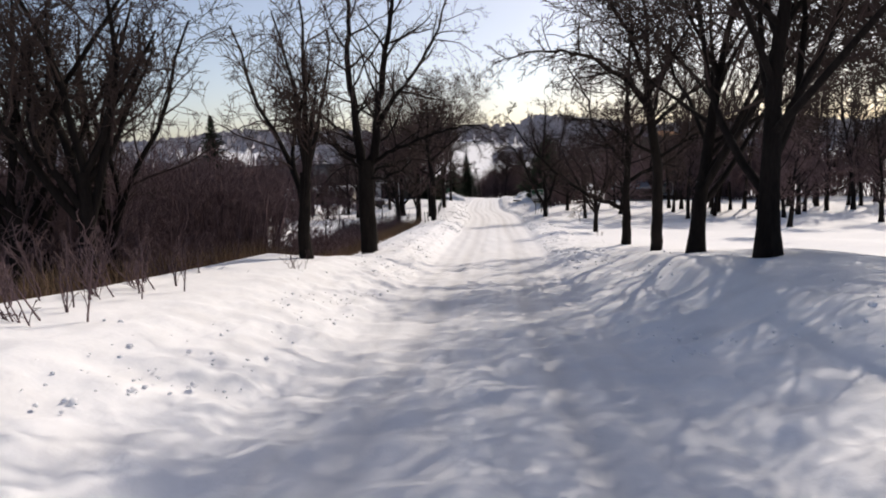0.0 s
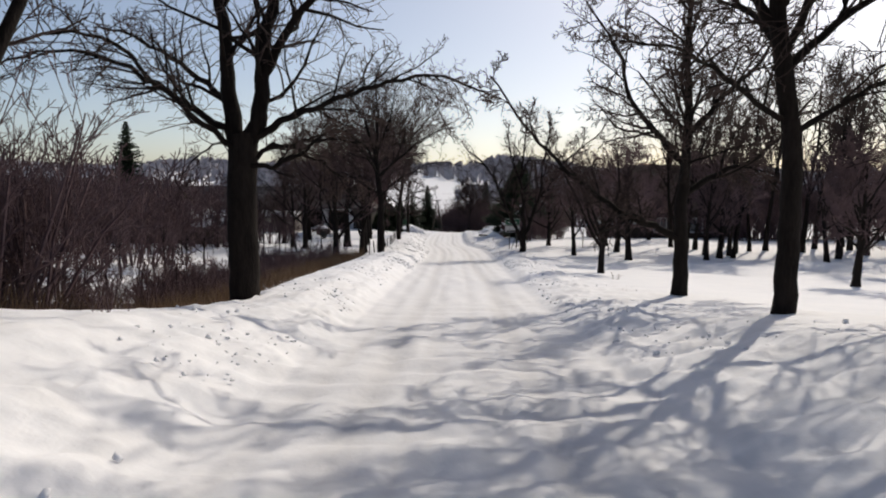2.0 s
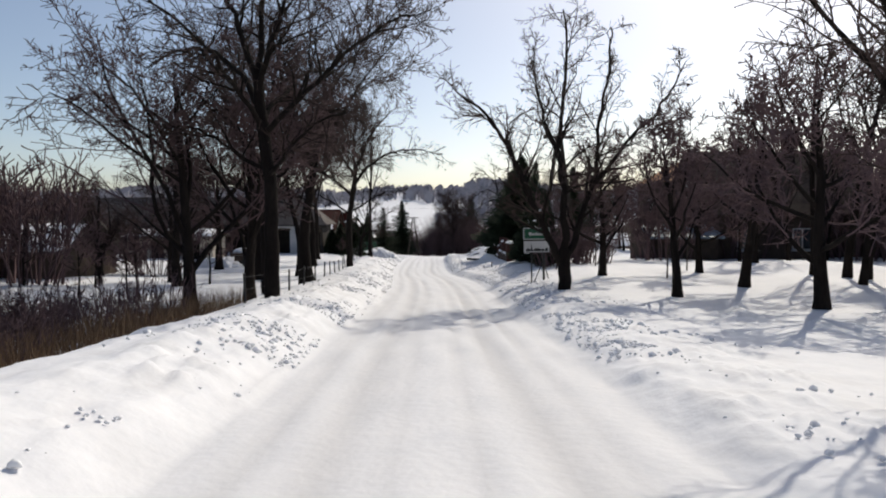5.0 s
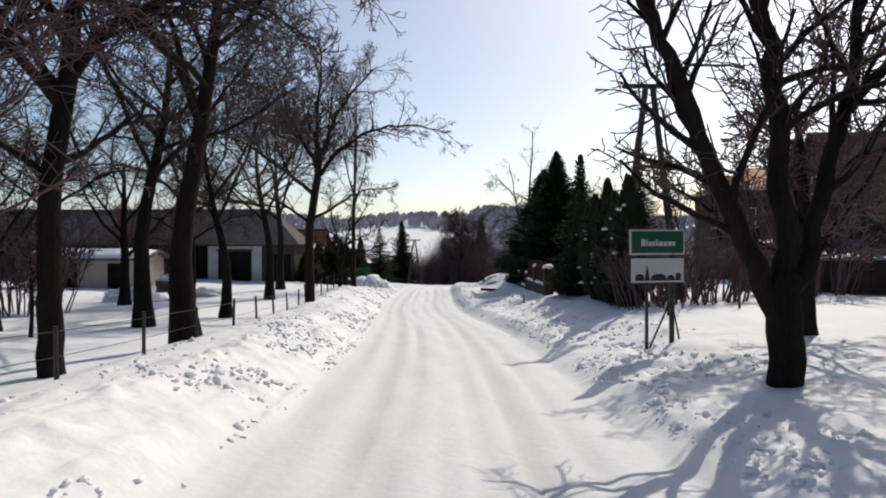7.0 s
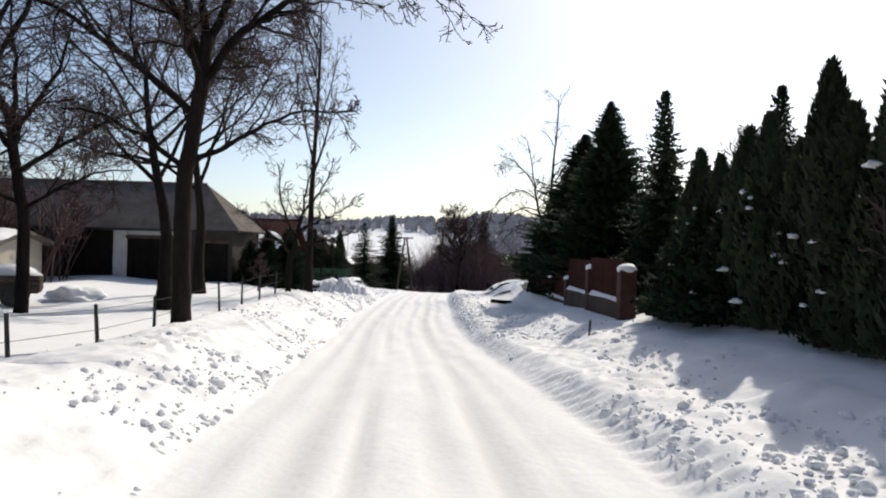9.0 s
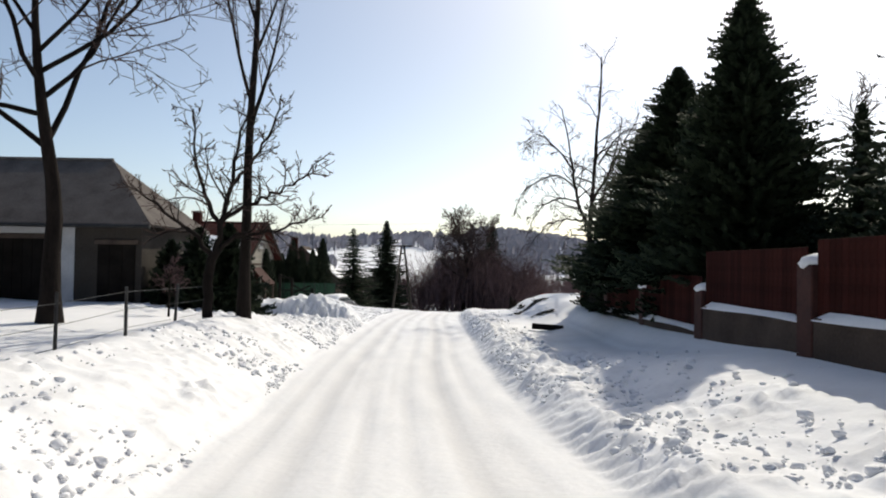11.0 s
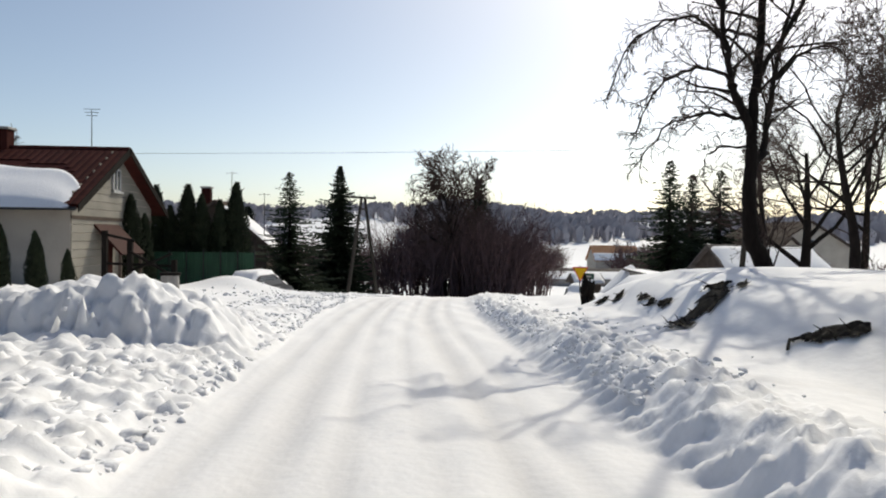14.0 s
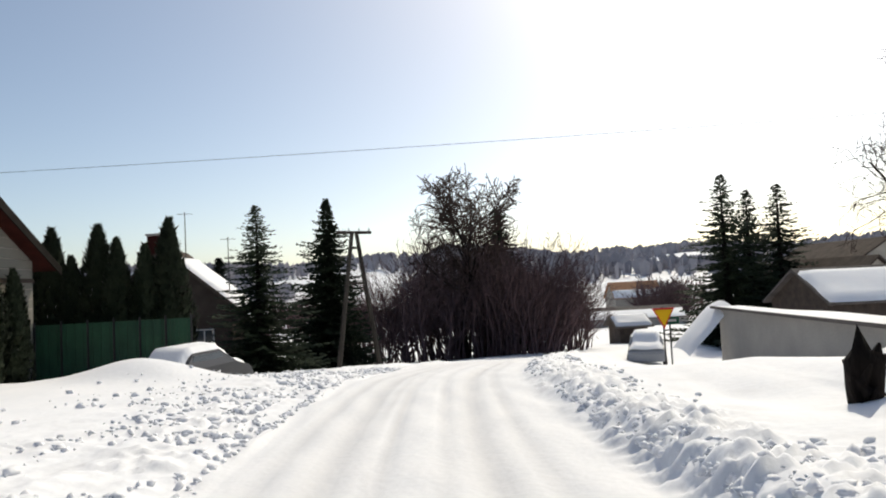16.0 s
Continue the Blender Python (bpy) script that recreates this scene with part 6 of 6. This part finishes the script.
clods()
EARTHS = ((2.62, 96.25, 1.9, .6, 30), (2.3, 100.6, .4, .3, 60), (2.43, 99.9, .4, .22, 60), (2.5, 98.7, .55, .16, 88), (2.45, 98.1, .4, .16, 85), (2.5, 97.6, .5, .22, 80), (2.77, 93.4, .9, .4, -35), (3.1, 96.9, .6, .3, 30))


def earth_patch(seed, x, y, length, width, turn):
    """A ragged patch of bare earth draped on the bank, with roots and crumbs."""
    g = np.random.RandomState(seed)
    n, m = 26, 14
    u, v = np.meshgrid(np.linspace(-1, 1, n), np.linspace(-1, 1, m), indexing="ij")
    a = radians(turn)
    px_, py_ = u * length / 2, v * width / 2
    X, Y = x + px_ * math.cos(a) - py_ * math.sin(a), y + px_ * math.sin(a) + py_ * math.cos(a)
    edge = 1 - np.hypot(u, v) + .4 * waves(X, Y, seed, .45) + .35 * waves(X, Y, seed + 1, .2)
    Z = base_height(X, Y) + np.clip(edge, -.5, .35) * .06 + .035 + np.clip(edge, 0, .4) * g.uniform(-.08, .08, X.shape)
    i = np.arange(n * m).reshape(n, m)
    q = np.stack([i[:-1, :-1], i[:-1, 1:], i[1:, 1:], i[1:, :-1]], -1).reshape(-1, 4)
    q = q[(edge.reshape(-1)[q] > -.12).all(1)]
    P = np.stack([X, Y, Z], -1).reshape(-1, 3) - np.array([x, y, ground(x, y)])
    ob = thing("bare_earth", x, y, ground(x, y), "dark patch of bare earth and roots in the snow bank", "earth", "bare earth in the bank")
    part("soil", tri_mesh("soil", P, q, EARTH), None, ob)
    for _ in range(int(5 * length)):
        r, t = length * .42 * g.uniform(-1, 1), width * .4 * g.uniform(-1, 1)
        sx, sy = r * math.cos(a) - t * math.sin(a), r * math.sin(a) + t * math.cos(a)
        p = np.array([sx, sy, ground(x + sx, y + sy) - ground(x, y)])
        d = np.array([-.3, 0, .1]) * g.uniform(.3, 1) + g.normal(0, .08, 3)
        part("root", tubes([([p, p + d * .5 + g.normal(0, .02, 3), p + d], [.012, .009, .004], 4)], "root", BARK), None, ob)


for k, (x, y, ln, wd, a) in enumerate(EARTHS):
    earth_patch(70 + 3 * k, x, y, ln, wd, a)
bm = bmesh.new()
box(bm, -.55, .55, -.05, .05, -.09, .09, .01)
o = new("old_beam", done(bm, "old_beam", BLACKWOOD))
o.matrix_basis = pose(2.35, 89.8, ground(2.35, 89.8) + .12, 0, 5, 20)
tagged(o, "dark wooden beam sticking out of the snow", "beam")
for k, (x, y, h) in enumerate(((4.45, 59.6, 1.0), (7.6, 55.0, 1.2), (9.2, 57.5, .9), (6.2, 60, 1.0), (2.6, 71.5, .35))):
    bm = bmesh.new()
    tube(bm, (0, 0, -.2), (.03, .02, h), .03, .025, 6)
    o = new("stake", done(bm, "stake", DARKWALL))
    o.matrix_basis = pose(x, y, ground(x, y))
    tagged(o, "thin dark stake standing in the snow", "stake", "stakes in the snow")


def garden_gate():
    """Dark wooden gate frame with leaning rails, and a round concrete post."""
    z = ground(-8.4, 103)
    ob = thing("garden_gate", -8.4, 103, z, "gateway filled with black boards for its dark inside frame with slanting rails in snow", "gate")
    for x, h in ((-.9, 1.7), (-.3, 1.5), (.75, 1.0)):
        bm = bmesh.new()
        box(bm, x - .06, x + .06, -.06, .06, -.3, h, .01)
        part("post", bm, BLACKWOOD, ob)
    for p, q in (((-.9, 0, .9), (.75, 0, .85)), ((-.3, -.05, 1.2), (.75, -.05, .6)), ((-.3, -.05, .7), (.7, -.05, 1.15)), ((-.95, 0, 1.62), (-.2, 0, 1.45))):
        bm = bmesh.new()
        tube(bm, p, q, .035, .035, 6)
        part("rail", bm, BLACKWOOD, ob)
    z = ground(-7.15, 101.2)
    ob = thing("round_post", -7.15, 101.2, z, "short round concrete post with a dark cap", "post")
    bm = bmesh.new()
    tube(bm, (0, 0, -.3), (0, 0, .72), .2, .19, 16)
    part("shaft", bm, CONCRETE, ob)
    bm = bmesh.new()
    tube(bm, (0, 0, .72), (0, 0, .78), .23, .22, 16)
    part("cap", bm, BLACKWOOD, ob, "dark flat cap")


garden_gate()


def tree_stump(x, y):
    """A torn stump with splintered wood and roots."""
    ob = thing("tree_stump", x, y, ground(x, y), "dark torn tree stump with splinters on the snow bank", "tree stump")
    g = np.random.RandomState(5)
    part("base", lump_mesh("base", 91, (.17, .17, .5), BARK, (0, 0, .12), rough=1.1), None, ob)
    for k in range(9):
        a = 6.28 * k / 9
        bm = bmesh.new()
        p = Vector((.12 * math.cos(a), .12 * math.sin(a), .45 - .06 * k))
        tube(bm, p, p + Vector((g.normal(0, .08), g.normal(0, .08), g.uniform(.1, .36))), .075, .015, 5)
        part("splinter", bm, BARK, ob)


tree_stump(2.62, 102.9)


def direction_sign():
    x, y = 7.75, 121.2
    z = ground(x, y)
    h = -7.5 - z
    ob = thing("direction_sign", x, y, z, "small green road name board on a steel post", "road sign", turn=6)
    p = plate("board", rect(-.38, .38, h - .16, h + .16), 0, .02, SIGNWHITE, ob)
    plate("field", rect(-.36, .36, h - .14, h + .14), -.006, .005, SIGNGREEN, p)
    plate("writing", rect(-.26, .24, h - .04, h + .05), -.011, .004, SIGNWHITE, p)
    bm = bmesh.new()
    tube(bm, (0, .05, -.4), (0, .05, h + .2), .03, .03, 8)
    part("post", bm, METAL, ob)


direction_sign()
car(9.0, 127.5, 70, "grey car parked in snow beyond the junction", CARPAINT, .1)
